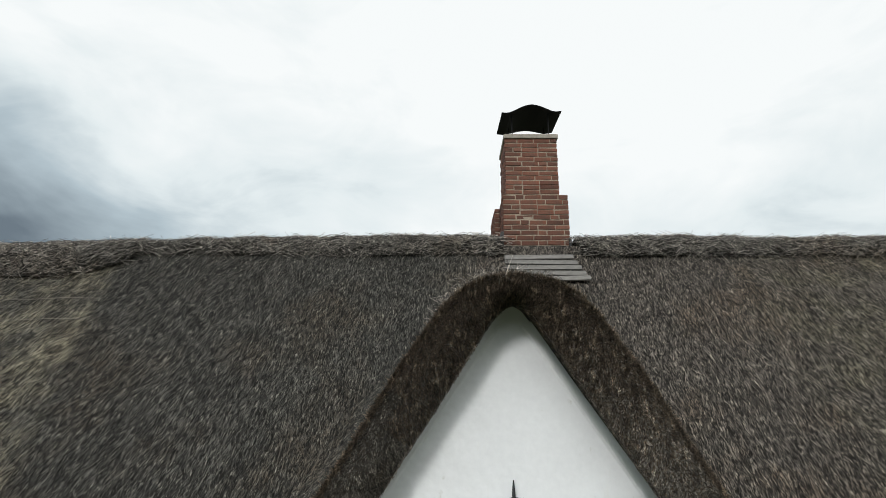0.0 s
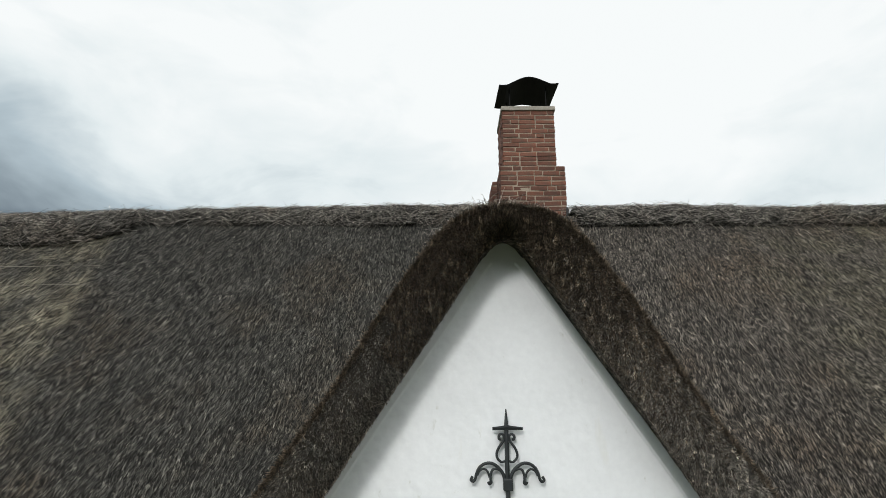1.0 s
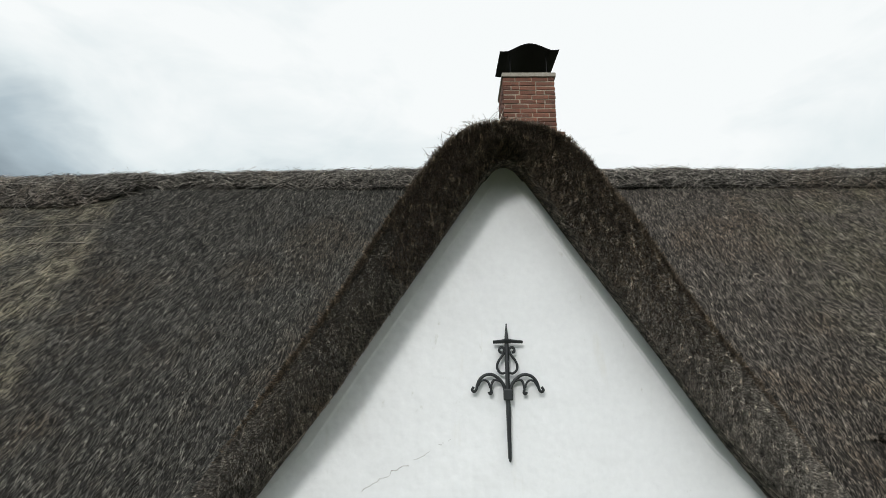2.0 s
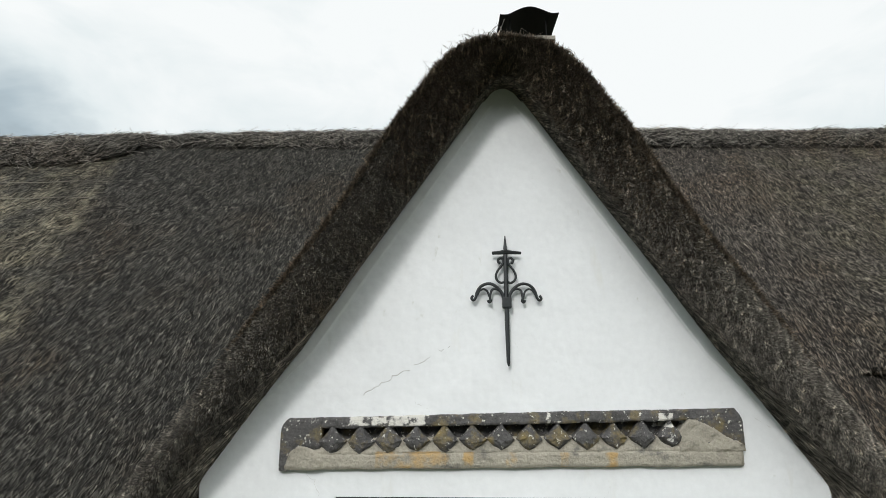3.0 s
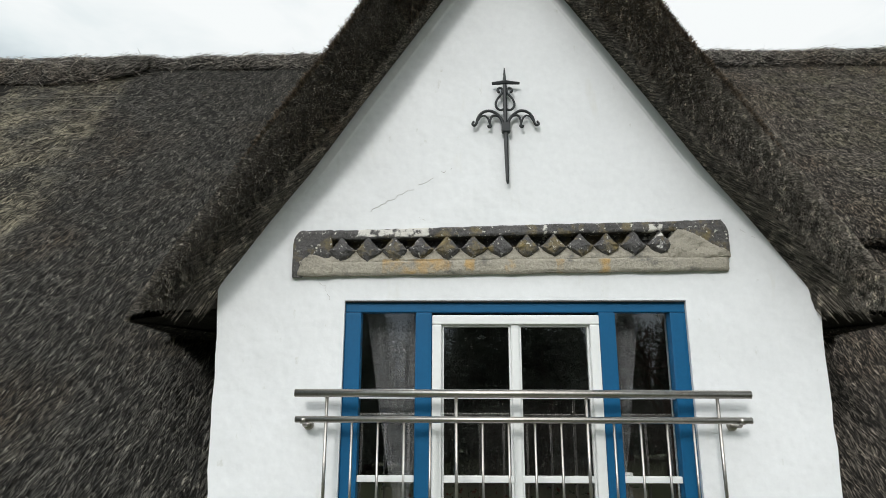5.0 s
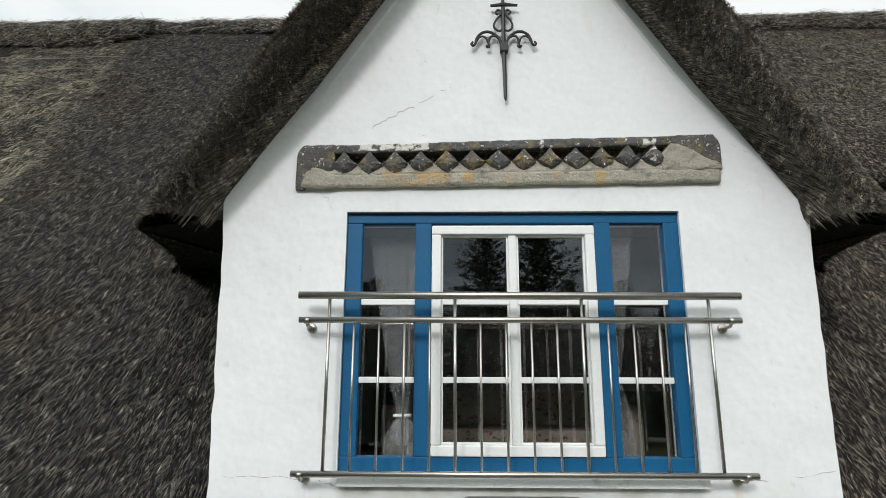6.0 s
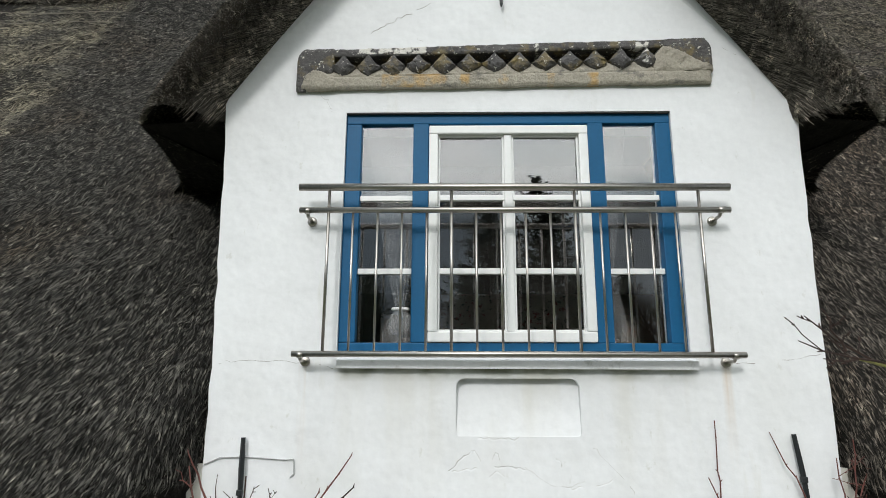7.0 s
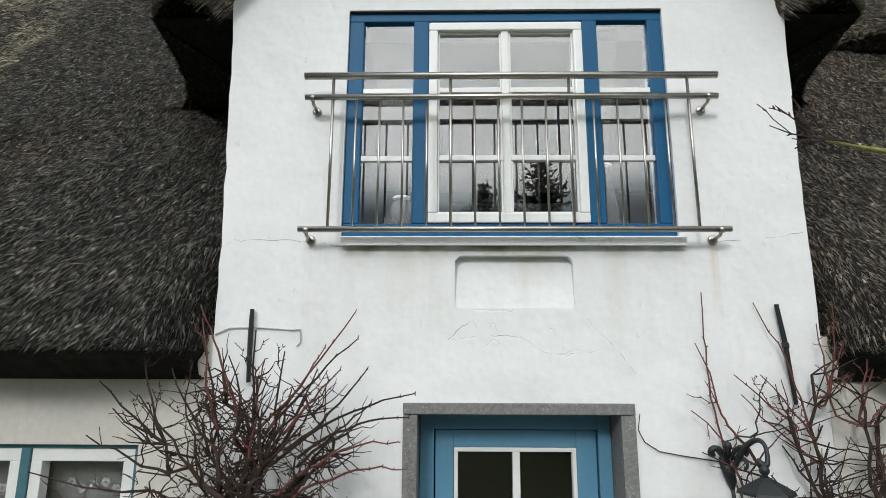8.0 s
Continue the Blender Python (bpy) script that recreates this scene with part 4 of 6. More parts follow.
# ---- upper window ----
def upper_window():
    w = thing("window_1", "blue painted window with white sashes and side lights", "window", kind="structure")
    y0, y1 = 0.022, 0.10
    x0, z0, x1, z1 = WIN
    head = 4.482
    for n, lo, hi in (("frame", (x0, y0, head), (x1, y1, z1)), ("frame", (x0, y0, z0), (x1, y1, 3.222)),
                      ("frame", (x0, y0, 3.222), (0.305, y1, head)), ("frame", (2.0, y0, 3.222), (x1, y1, head)),
                      ("mullion", (0.605, y0 - 0.002, 3.222), (0.695, y1, head)), ("mullion", (1.61, y0 - 0.002, 3.222), (1.70, y1, head))):
        part(n, box(lo, hi, 0.006), "blue", w)
    part("drip_cap", box((x0 + 0.002, 0.002, z1 - 0.009), (x1 - 0.002, 0.021, z1 - 0.002), 0.003), "lead", w, "dark lead drip strip")
    ys, ye = 0.006, 0.08
    za, zb = 3.225, 4.466
    rail = 0.052
    for lo, hi in (((0.697, ys, zb - rail), (1.608, ye, zb)), ((0.697, ys, za), (1.608, ye, za + 0.056)),
                   ((0.697, ys, za + 0.056), (0.750, ye, zb - rail)), ((1.555, ys, za + 0.056), (1.608, ye, zb - rail)),
                   ((1.127, ys + 0.012, za + 0.056), (1.173, ye, zb - rail))):
        part("sash", box(lo, hi, 0.008), "white_paint", w, "white painted sash")
    # thin beads inside the sash
    for a, b in ((0.750, 1.127), (1.173, 1.555)):
        for lo, hi in (((a, 0.032, zb - rail - 0.012), (b, 0.05, zb - rail)), ((a, 0.032, za + 0.056), (b, 0.05, za + 0.068)),
                       ((a, 0.032, za + 0.068), (a + 0.011, 0.05, zb - rail - 0.012)), ((b - 0.011, 0.032, za + 0.068), (b, 0.05, zb - rail - 0.012))):
            part("glazing_bead", box(lo, hi, 0.003), "white_paint", w, "white glazing bead")
    for z in (4.035, 3.613):
        for a, b in ((0.761, 1.127), (1.173, 1.544)):
            part("glazing_bar", box((a, 0.026, z - 0.016), (b, 0.062, z + 0.016), 0.004), "white_paint", w, "white glazing bar")
        for a, b in ((0.305, 0.605), (1.70, 2.0)):
            part("glazing_bar", box((a, 0.036, z - 0.016), (b, 0.066, z + 0.016), 0.004), "white_paint", w, "white glazing bar")
    for a, b, top, low in ((0.305, 0.605, head, 3.222), (0.757, 1.127, 4.405, 3.285), (1.173, 1.548, 4.405, 3.285), (1.70, 2.0, head, 3.222)):
        for lo, hi in ((low, 3.6), (3.626, 4.022), (4.048, top)):
            tilt = radians(random.uniform(-0.35, 0.35))
            bm = box((a - 0.004, 0.050, lo - 0.004), (b + 0.004, 0.054, hi + 0.004))
            c = ((a + b) / 2, 0.052, (lo + hi) / 2)
            bmesh.ops.rotate(bm, verts=bm.verts[:], cent=c, matrix=Matrix.Rotation(tilt, 3, "X") @ Matrix.Rotation(radians(random.uniform(-0.3, 0.3)), 3, "Z"))
            p = part("pane", bm, "pane", w, "clear window pane")
            p.visible_shadow = False
    bm = bmesh.new()
    prof = [(-0.048, 3.085), (-0.052, 3.128), (0.05, 3.150), (0.05, 3.10), (-0.03, 3.085)]
    ra = [bm.verts.new((0.225, y, z)) for y, z in prof]
    rb = [bm.verts.new((2.105, y, z - 0.002)) for y, z in prof]
    for i in range(5):
        bm.faces.new((ra[i], ra[(i + 1) % 5], rb[(i + 1) % 5], rb[i]))
    bm.faces.new(ra[::-1])
    bm.faces.new(rb)
    part("window_sill", bm, "zinc", w, "weathered grey metal sill")


upper_window()


# ---- French balcony railing ----
def railing():
    t = thing("balcony_railing", "brushed stainless steel railing bolted across the upper window", "railing", (1.16, -0.12, 3.15))

    def p(name, bm, label="", smooth=True):
        ob = part(name, bm, "steel", t, label, smooth)
        ob.location = (-1.16, 0.12, -3.15)
        return ob
    y = -0.12
    p("handrail", tube([(0.0, y, 4.05), (2.32, y, 4.045)], 0.0205, 16))
    p("crossbar", tube([(0.008, y, 3.92), (2.312, y, 3.918)], 0.0165, 14))
    p("crossbar", tube([(0.008, y, 3.155), (2.315, y, 3.155)], 0.0165, 14))
    for i in range(16):
        x = 0.165 + i * (2.15 - 0.165) / 15
        if i in (0, 5, 10, 15):
            p("post", tube([(x, y, 3.145), (x, y, 4.045)], 0.0085, 10))
        else:
            p("baluster", tube([(x, y, 3.145), (x, y, 3.92)], 0.0065, 8))
    for x in (0.05, 2.262):
        for z in (3.92, 3.155):
            p("wall_bracket", tube([(x, y, z - 0.012), (x, y + 0.02, z - 0.030), (x, -0.010, z - 0.034)], [0.009, 0.010, 0.010], 10))
            p("rosette", tube([(x, -0.014, z - 0.034), (x, -0.010, z - 0.034), (x, 0.002, z - 0.034)], [0.018, 0.026, 0.027], 18))
            p("collar", tube([(x - 0.013, y, z - 0.004), (x + 0.013, y, z - 0.004)], 0.0182, 14))


railing()


# ---- wrought iron wall anchor ----
def wall_anchor():
    t = thing("wall_anchor", "black wrought iron ornamental wall anchor with scrolls and cross", "wall anchor", (1.122, -0.03, 5.208))

    def p(name, bm, smooth=False):
        ob = part(name, bm, "iron", t, smooth=smooth)
        ob.location = (-1.12, 0.03, -5.2)
        return ob
    y = -0.035
    p("spike", tube([(1.119, y, 5.93), (1.118, y, 5.86), (1.119, y, 5.80), (1.119, y, 5.55), (1.120, y, 5.45), (1.122, y, 5.22), (1.124, y, 5.20)],
                    [0.003, 0.010, 0.012, 0.012, 0.013, 0.0095, 0.004], 6))
    p("crossbar", tube([(1.043, y - 0.004, 5.827), (1.09, y - 0.006, 5.830), (1.12, y - 0.008, 5.834), (1.15, y - 0.006, 5.831), (1.207, y - 0.004, 5.828)],
                       [0.009, 0.011, 0.014, 0.011, 0.008], 6))
    p("collar", box((1.096, y - 0.020, 5.515), (1.146, y + 0.02, 5.575), 0.006))
    for s in (-1, 1):
        def bent(pts, r0, r1, end):
            line = smooth([(1.119 + s * x, y, z) for x, z in pts])
            n = len(line) - 1
            return tube(line, [r0 + (r1 - r0) * k / n if k < n - 3 else end for k in range(n + 1)], 6)
        heart = [(0.010, 5.662), (0.030, 5.658), (0.050, 5.674), (0.055, 5.700), (0.043, 5.730), (0.024, 5.755), (0.014, 5.775),
                 (0.016, 5.793), (0.029, 5.800), (0.041, 5.790), (0.039, 5.774), (0.028, 5.773)]
        p("scroll", bent(heart, 0.0068, 0.0075, 0.008), True)
        arm = [(0.012, 5.540), (0.020, 5.590), (0.045, 5.627), (0.080, 5.650), (0.115, 5.650), (0.145, 5.632), (0.162, 5.604), (0.170, 5.574),
               (0.182, 5.560), (0.193, 5.570), (0.184, 5.586)]
        p("arm", bent(arm, 0.0095, 0.0075, 0.0075), True)
        low = [(0.014, 5.575), (0.028, 5.605), (0.052, 5.622), (0.076, 5.620), (0.087, 5.598), (0.090, 5.572), (0.086, 5.555), (0.096, 5.548), (0.102, 5.560)]
        p("arm", bent(low, 0.007, 0.007, 0.008), True)
        lo2 = [(0.095, 5.580), (0.104, 5.608), (0.124, 5.622), (0.146, 5.614), (0.160, 5.590)]
        p("arm", bent(lo2, 0.006, 0.006, 0.006), True)


wall_anchor()


def tie_bar(name, label, pts, radii, strap):
    t = thing(name, label, "wall anchor", pts[-1])
    ob = part("bar", tube(pts, radii, 5), "iron", t)
    ob.location = [-c for c in pts[-1]]
    ob = part("eye", box([c - 0.014 for c in strap], [c + 0.014 for c in strap], 0.004), "iron", t)
    ob.location = [-c for c in pts[-1]]


tie_bar("tie_anchor", "dark iron tie bar fixed upright to white wall", [(-0.235, -0.025, 2.35), (-0.24, -0.025, 2.58), (-0.241, -0.025, 2.735)], [0.012, 0.015, 0.012], (-0.24, -0.028, 2.47))
tie_bar("tie_anchor", "dark iron tie bar leaning slightly against white wall", [(2.60, -0.025, 2.25), (2.577, -0.025, 2.58), (2.555, -0.025, 2.765)], [0.011, 0.014, 0.012], (2.579, -0.028, 2.55))
c = thing("cable", "thin grey cable clipped along white wall", "cable", (-0.24, -0.008, 2.64))
ob = part("run", tube([(-0.44, -0.008, 2.60), (-0.36, -0.009, 2.635), (-0.22, -0.009, 2.638), (-0.02, -0.008, 2.625), (0.02, -0.008, 2.63), (0.025, -0.008, 2.56), (0.005, -0.008, 2.54)], 0.0035, 5), "cable", c)
ob.location = (0.24, 0.008, -2.64)


# ---- chimney ----
def chimney():
    t = thing("chimney", "weathered red brick chimney with mortar joints and stepped base", "chimney", (1.93, 4.4, 8.2))
    off = (-1.93, -4.4, -8.2)

    def p(name, bm, mat, label=""):
        ob = part(name, bm, mat, t, label)
        ob.location = off
        return ob
    LOWB = (1.50, 4.0, 8.0, 2.375, 5.3, 9.15)
    REAR = (1.425, 4.50, 8.0, 1.496, 5.30, 9.13)
    UPB = (1.545, 4.006, 9.15, 2.265, 4.72, 9.985)
    g = 0.0075
    p("mortar", box((LOWB[0] + g, LOWB[1] + g, LOWB[2]), (LOWB[3] - g, LOWB[4] - g, LOWB[5] - 0.004)), "mortar")
    p("mortar", box((REAR[0] + g, REAR[1] + g, REAR[2]), (REAR[3], REAR[4] - g, REAR[5] - 0.004)), "mortar")
    p("mortar", box((UPB[0] + g, UPB[1] + g, UPB[2]), (UPB[3] - g, UPB[4] - g, UPB[5])), "mortar")
    p("coping", box((1.53, 3.985, 9.98), (2.285, 4.72, 10.045), 0.012), "concrete", "weathered grey concrete coping")
    p("flue", tube([(1.93, 4.36, 10.03), (1.93, 4.36, 10.12)], 0.14, 20), "concrete")
    meshes = {}
    r = random.Random(3)

    def brick(x0, x1, z, y0, y1, course=0.069):
        key = (round(x1 - x0, 3), round(y1 - y0, 3), r.randrange(5))
        if key not in meshes:
            bm = box((-(x1 - x0) / 2, -(y1 - y0) / 2, -0.0275), ((x1 - x0) / 2, (y1 - y0) / 2, 0.0275), 0.0)
            for v in bm.verts:
                v.co += Vector([r.gauss(0, 0.0024) for _ in range(3)])
            es = bm.edges[:]
            bmesh.ops.bevel(bm, geom=es, offset=0.004, segments=1, affect="EDGES")
            me = bpy.data.meshes.new("brick")
            bm.to_mesh(me)
            bm.free()
            me.materials.append(M["brick"])
            meshes[key] = me
        ob = new("brick", meshes[key])
        ob.parent = t
        ob.location = ((x0 + x1) / 2 + off[0], (y0 + y1) / 2 + off[1] + r.gauss(0, 0.002), z + off[2] + r.gauss(0, 0.002))
        ob.rotation_euler = (0, r.gauss(0, 0.007), r.gauss(0, 0.008))
    for x0, y0, z0, x1, y1, z1 in (LOWB, UPB, REAR):
        n = int((z1 - z0) / 0.069)
        step = (z1 - z0) / n
        for c in range(n):
            z = z0 + step * (c + 0.5)
            j = 0.014
            cuts = [x0]
            full = 0.228
            x = x0 + (full if c % 2 == 0 else 0.112)
            if c % 4 == 3:
                x = x0 + 0.17
            while x < x1 - 0.05:
                cuts.append(x)
                x += full if r.random() < 0.82 else 0.118
            cuts.append(x1)
            for a, b in zip(cuts, cuts[1:]):
                if b - a > 0.03:
                    brick(a + (j / 2 if a > x0 else 0), b - (j / 2 if b < x1 else 0), z, y0, y0 + 0.105)
            # side courses
            ys = [y0 + 0.112 if c % 2 else y0 + 0.112]
            while ys[-1] < y1 - 0.24:
                ys.append(ys[-1] + (0.118 if (len(ys) == 1 and c % 2) else 0.228))
            ys.append(y1)
            for a, b in zip(ys, ys[1:]):
                if b - a > 0.05:
                    brick(x0, x0 + min(0.105, x1 - x0), z, a + j / 2, b - j / 2)
                    if x1 - x0 > 0.3 and a < y0 + 0.5:
                        brick(x1 - 0.105, x1, z, a + j / 2, b - j / 2)
    # bowed sheet-metal hood on four rods
    bm = bmesh.new()
    N = 28
    top, bot = [], []
    for j, yy in enumerate((3.92, 4.12, 4.36, 4.62)):
        ra, rb = [], []
        for i in range(N + 1):
            u = i / N * 2 - 1
            x = 1.915 + u * 0.415 + (yy - 4.3) * -0.02
            z = 10.395 + (0.065 - 0.012 * j) * math.cos(u * math.pi * 0.95) + 0.10 * max(0, abs(u) - 0.72) ** 1 * 1.3 - 0.02 * abs(u) + 0.012 * u
            ra.append(bm.verts.new((x, yy, z + 0.006)))
            rb.append(bm.verts.new((x, yy, z - 0.006)))
        top.append(ra)
        bot.append(rb)
    for j in range(3):
        for i in range(N):
            bm.faces.new((top[j][i], top[j][i + 1], top[j + 1][i + 1], top[j + 1][i]))
            bm.faces.new((bot[j][i], bot[j + 1][i], bot[j + 1][i + 1], bot[j][i + 1]))
    for i in range(N):
        bm.faces.new((top[0][i], bot[0][i], bot[0][i + 1], top[0][i + 1]))
        bm.faces.new((top[3][i], top[3][i + 1], bot[3][i + 1], bot[3][i]))
    for j in range(3):
        bm.faces.new((top[j][0], top[j + 1][0], bot[j + 1][0], bot[j][0]))
        bm.faces.new((top[j][N], bot[j][N], bot[j + 1][N], top[j + 1][N]))
    p("hood", bm, "soot_metal", "black bowed sheet metal rain hood")
    for x, yy in ((1.66, 4.06), (2.17, 4.06), (1.66, 4.46), (2.17, 4.46)):
        p("rod", tube([(x, yy, 10.0), (x, yy, 10.43)], 0.008, 6), "soot_metal")
    # lead apron round the foot
    p("flashing", box((1.46, 3.975, 8.02), (1.50, 5.0, 8.62), 0.008), "lead")
    p("flashing", box((2.355, 3.975, 8.02), (2.39, 5.0, 8.55), 0.008), "lead")
    t.location, t.scale = (1.997, 4.85, 8.333), (1.058, 1.058, 1.058)


chimney()
boards = thing("board_apron", "silvered wooden boards lapped on thatch below the chimney", "boards", (1.98, 3.9, 8.1))
for i in range(5):
    z = 8.290 - i * 0.088
    yb = roof_y(z) - 0.06
    x1 = 2.40 + i * 0.035
    bm = box((-(x1 - 1.50) / 2, -0.011, -0.040), ((x1 - 1.50) / 2, 0.011, 0.040), 0.004)
    ob = part("board", bm, "board", boards)
    ob.location = ((x1 + 1.50) / 2 - 1.98, yb - 3.9, z - 8.1)
    ob.rotation_euler = (radians(-36), radians(random.gauss(0, 0.6)), 0)


# ---- ridge capping of heather ----
def ridge():
    t = thing("ridge_cap", "dark twiggy heather ridge capping held down by wire", "ridge", (1, 4.2, 8.4))
    xs = np.linspace(-7.0, 9.3, 260)

    def crown(x):
        return np.interp(x, [-7, -5.3, -3.95, -2.6, -0.7, 9.3], [8.41, 8.48, 8.54, 8.60, 8.65, 8.655])

    def sheet(xs, low_z, low_y, bulge, seed):
        rows = []
        for k, f in enumerate(np.linspace(0, 1, 16)):
            a = f * math.pi
            top = crown(xs)
            y = 4.40 - math.cos(a) * (4.40 - low_y) * (1.0 + bulge * math.sin(a))
            z = low_z + (top - low_z) * math.sin(a) ** 0.75
            P = np.stack([xs, np.full(len(xs), 0) + y, z], -1)
            wob = 0.022 * wave(xs * 5, np.full(len(xs), f * 5), seed, 1.2) * math.sin(a) + 0.02 * wave(xs * 2.0, f, seed + 1, 1.0)
            P[:, 2] += wob
            P[:, 1] -= 0.02 * wave(xs * 4, np.full(len(xs), f * 6), seed + 2, 1.1)
            rows.append(P)
        return np.array(rows)
    A = sheet(xs, np.full(len(xs), 8.335), 4.035, 0.10, 31)
    west, east = A[:, xs < 1.53], A[:, xs > 2.46]
    for C in (west, east):
        link("capping", grid_mesh("capping", C), "shaded_bed", t, smooth=True).location = (-1, -4.2, -8.4)
    # the older, thicker stretch in the west, its end rounded off
    xw = np.linspace(-7.0, -3.35, 80)
    k = np.clip((-3.35 - xw) / 0.75, 0, 1) ** 0.5
    B = sheet(xw, 8.30 - 0.34 * k, 3.78, 0.12, 41)
    B[..., 1] = 4.40 + (B[..., 1] - 4.40) * (0.70 + 0.36 * k)[None, :]
    link("capping", grid_mesh("capping", B), "shaded_bed", t, "thicker, older heather capping", smooth=True).location = (-1, -4.2, -8.4)
    for P, n in ((west[:10], 13000), (east[:10], 11000), (B[:10], 9000)):
        pos, du, dv, nn = scatter(P, n)
        out = np.where(nn[:, 1:2] > 0, -nn, nn)
        way = du * rng.choice([-1, 1], (n, 1)) + dv * rng.normal(0, 0.7, (n, 1)) + out * rng.normal(0.03, 0.16, (n, 1))
        L = rng.uniform(0.06, 0.22, n)
        me = stalks_mesh("brushwood", pos + out * 0.004, way, L, rng.uniform(0.0015, 0.0035, n), out * rng.uniform(0.0, 0.022, (n, 1)))
        ob = link("brushwood", me, "heather", t)
        ob.location = (-1, -4.2, -8.4)
        tagged(ob, "loose heather twigs", kind="stuff")
    # wire lying over the crown
    r = random.Random(8)
    for x0, x1 in ((-6.9, -2.2), (-2.4, 1.2), (2.6, 9.2)):
        pts = []
        x = x0
        while x < x1:
            pts.append((x, 4.38 + r.gauss(0, 0.03), float(crown(x)) + 0.018 + r.gauss(0, 0.014)))
            x += r.uniform(0.08, 0.22)
        part("wire", tube(pts, 0.003, 4), "wire", t, "pale galvanised wire").location = (-1, -4.2, -8.4)


ridge()
w = thing("binding_wire", "thin dark binding wire stretched over old thatch", "wire", (-5, roof_y(7.3), 7.3))
for z in (7.33, 7.62):
    yy = roof_y(z) - 0.05
    part("strand", tube([(-7 + 0.4 * k + 5, yy - roof_y(7.3), z - 7.3 + 0.015 * math.sin(k * 1.7)) for k in range(10)], 0.004, 4), "crack", w)


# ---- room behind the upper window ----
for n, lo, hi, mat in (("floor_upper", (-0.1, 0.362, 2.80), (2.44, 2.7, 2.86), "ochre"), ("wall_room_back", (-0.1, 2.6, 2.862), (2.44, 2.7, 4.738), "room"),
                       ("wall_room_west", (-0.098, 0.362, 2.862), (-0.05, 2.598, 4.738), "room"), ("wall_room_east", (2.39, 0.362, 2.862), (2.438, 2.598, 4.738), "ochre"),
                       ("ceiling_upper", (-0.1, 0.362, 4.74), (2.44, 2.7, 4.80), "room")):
    tagged(part(n, box(lo, hi), mat), {"ochre": "ochre stained wood in a dim room", "room": "room surface, dimness put into its near-black colour"}[mat], n.split("_")[0], kind="structure")
s = thing("settee", "high-backed settee with cream flowered cloth in dim room", "settee", (1.2, 1.3, 2.86))
for n, lo, hi in (("backrest", (-0.75, 0.0, 0.2), (0.75, 0.16, 0.86)), ("seat", (-0.75, -0.5, 0.2), (0.75, -0.002, 0.44)),
                  ("armrest", (-0.86, -0.5, 0.0), (-0.752, 0.16, 0.6)), ("armrest", (0.752, -0.5, 0.0), (0.86, 0.16, 0.6)), ("base", (-0.75, -0.46, 0.0), (0.75, 0.12, 0.198))):
    part(n, box(lo, hi, 0.03), "floral", s)


def curtain(xa, xb, knot, seed, label, bunched):
    """A sheer curtain, gathered into a knot low down."""
    r = random.Random(seed)
    ph = r.uniform(0, 6)
    rows = []
    top, low = 4.52, 3.20
    kx, kz = knot
    for i in range(46):
        z = top + (low - top) * i / 45
        above = max(0.0, (z - kz) / (top - kz))
        if z >= kz:
            g = 0.10 + 0.90 * above ** 0.75
            c = kx + ((xa + xb) / 2 - kx) * above ** 0.8
        else:
            b = (kz - z) / (kz - low)
            g = 0.12 + 0.55 * math.sin(min(1, b * 1.3) * math.pi * 0.5)
            c = kx + 0.02 * b
        half = (xb - xa) / 2 * g
        row = []
        for j in range(61):
            u = j / 60 * 2 - 1
            fold = math.sin(u * 15 + ph) * 0.5 + math.sin(u * 31 + ph * 2) * 0.3
            row.append((c + u * half + fold * 0.006, 0.19 + fold * 0.022 * (0.5 + 0.5 * above) + 0.02 * math.sin(z * 5), z))
        rows.append(row)
    t = thing("curtain", label, "curtain", (kx, 0.19, low))
    for n, a, b in (("drape", 0, 46),):
        ob = link(n, grid_mesh(n, np.array(rows[a:b])), "curtain", t, smooth=True)
        ob.location = (-kx, -0.19, -low)
    bm = bmesh.new()
    bmesh.ops.create_uvsphere(bm, u_segments=18, v_segments=12, radius=1.0)
    for v in bm.verts:
        a = math.atan2(v.co.y, v.co.x)
        ruffle = 1 + 0.13 * math.sin(a * 7 + v.co.z * 3 + ph) + 0.08 * math.sin(a * 13 - v.co.z * 5)
        v.co = Vector((kx + v.co.x * 0.062 * ruffle, 0.18 + v.co.y * 0.030 * ruffle, kz - 0.085 + v.co.z * 0.078))
    if bunched:
        part("knot", bm, "curtain", t, "bunched sheer cloth", True).location = (-kx, -0.19, -low)
    else:
        bm.free()
    ob = part("tieback", tube([(kx + 0.045 * math.cos(a), 0.19 + 0.03 * math.sin(a), kz) for a in [k * math.pi / 8 for k in range(17)]], 0.010, 6), "white_paint", t, smooth=True)
    ob.location = (-kx, -0.19, -low)


curtain(0.31, 0.66, (0.535, 3.42), 1, "sheer white curtain tied into a knot behind glass", True)
curtain(1.69, 1.88, (1.735, 3.62), 2, "sheer white curtain gathered narrow behind glass", False)
rod = thing("curtain_rod", "thin dark curtain rod above the window inside", "curtain rod", (1.15, 0.19, 4.55))
part("rod", tube([(-1.0, 0, 0), (1.0, 0, 0)], 0.008, 8), "soot_metal", rod, smooth=True)
for x in (-0.95, 0.95):
    part("bracket", tube([(x, 0, 0), (x, 0.172, 0.02)], 0.006, 6), "soot_metal", rod)


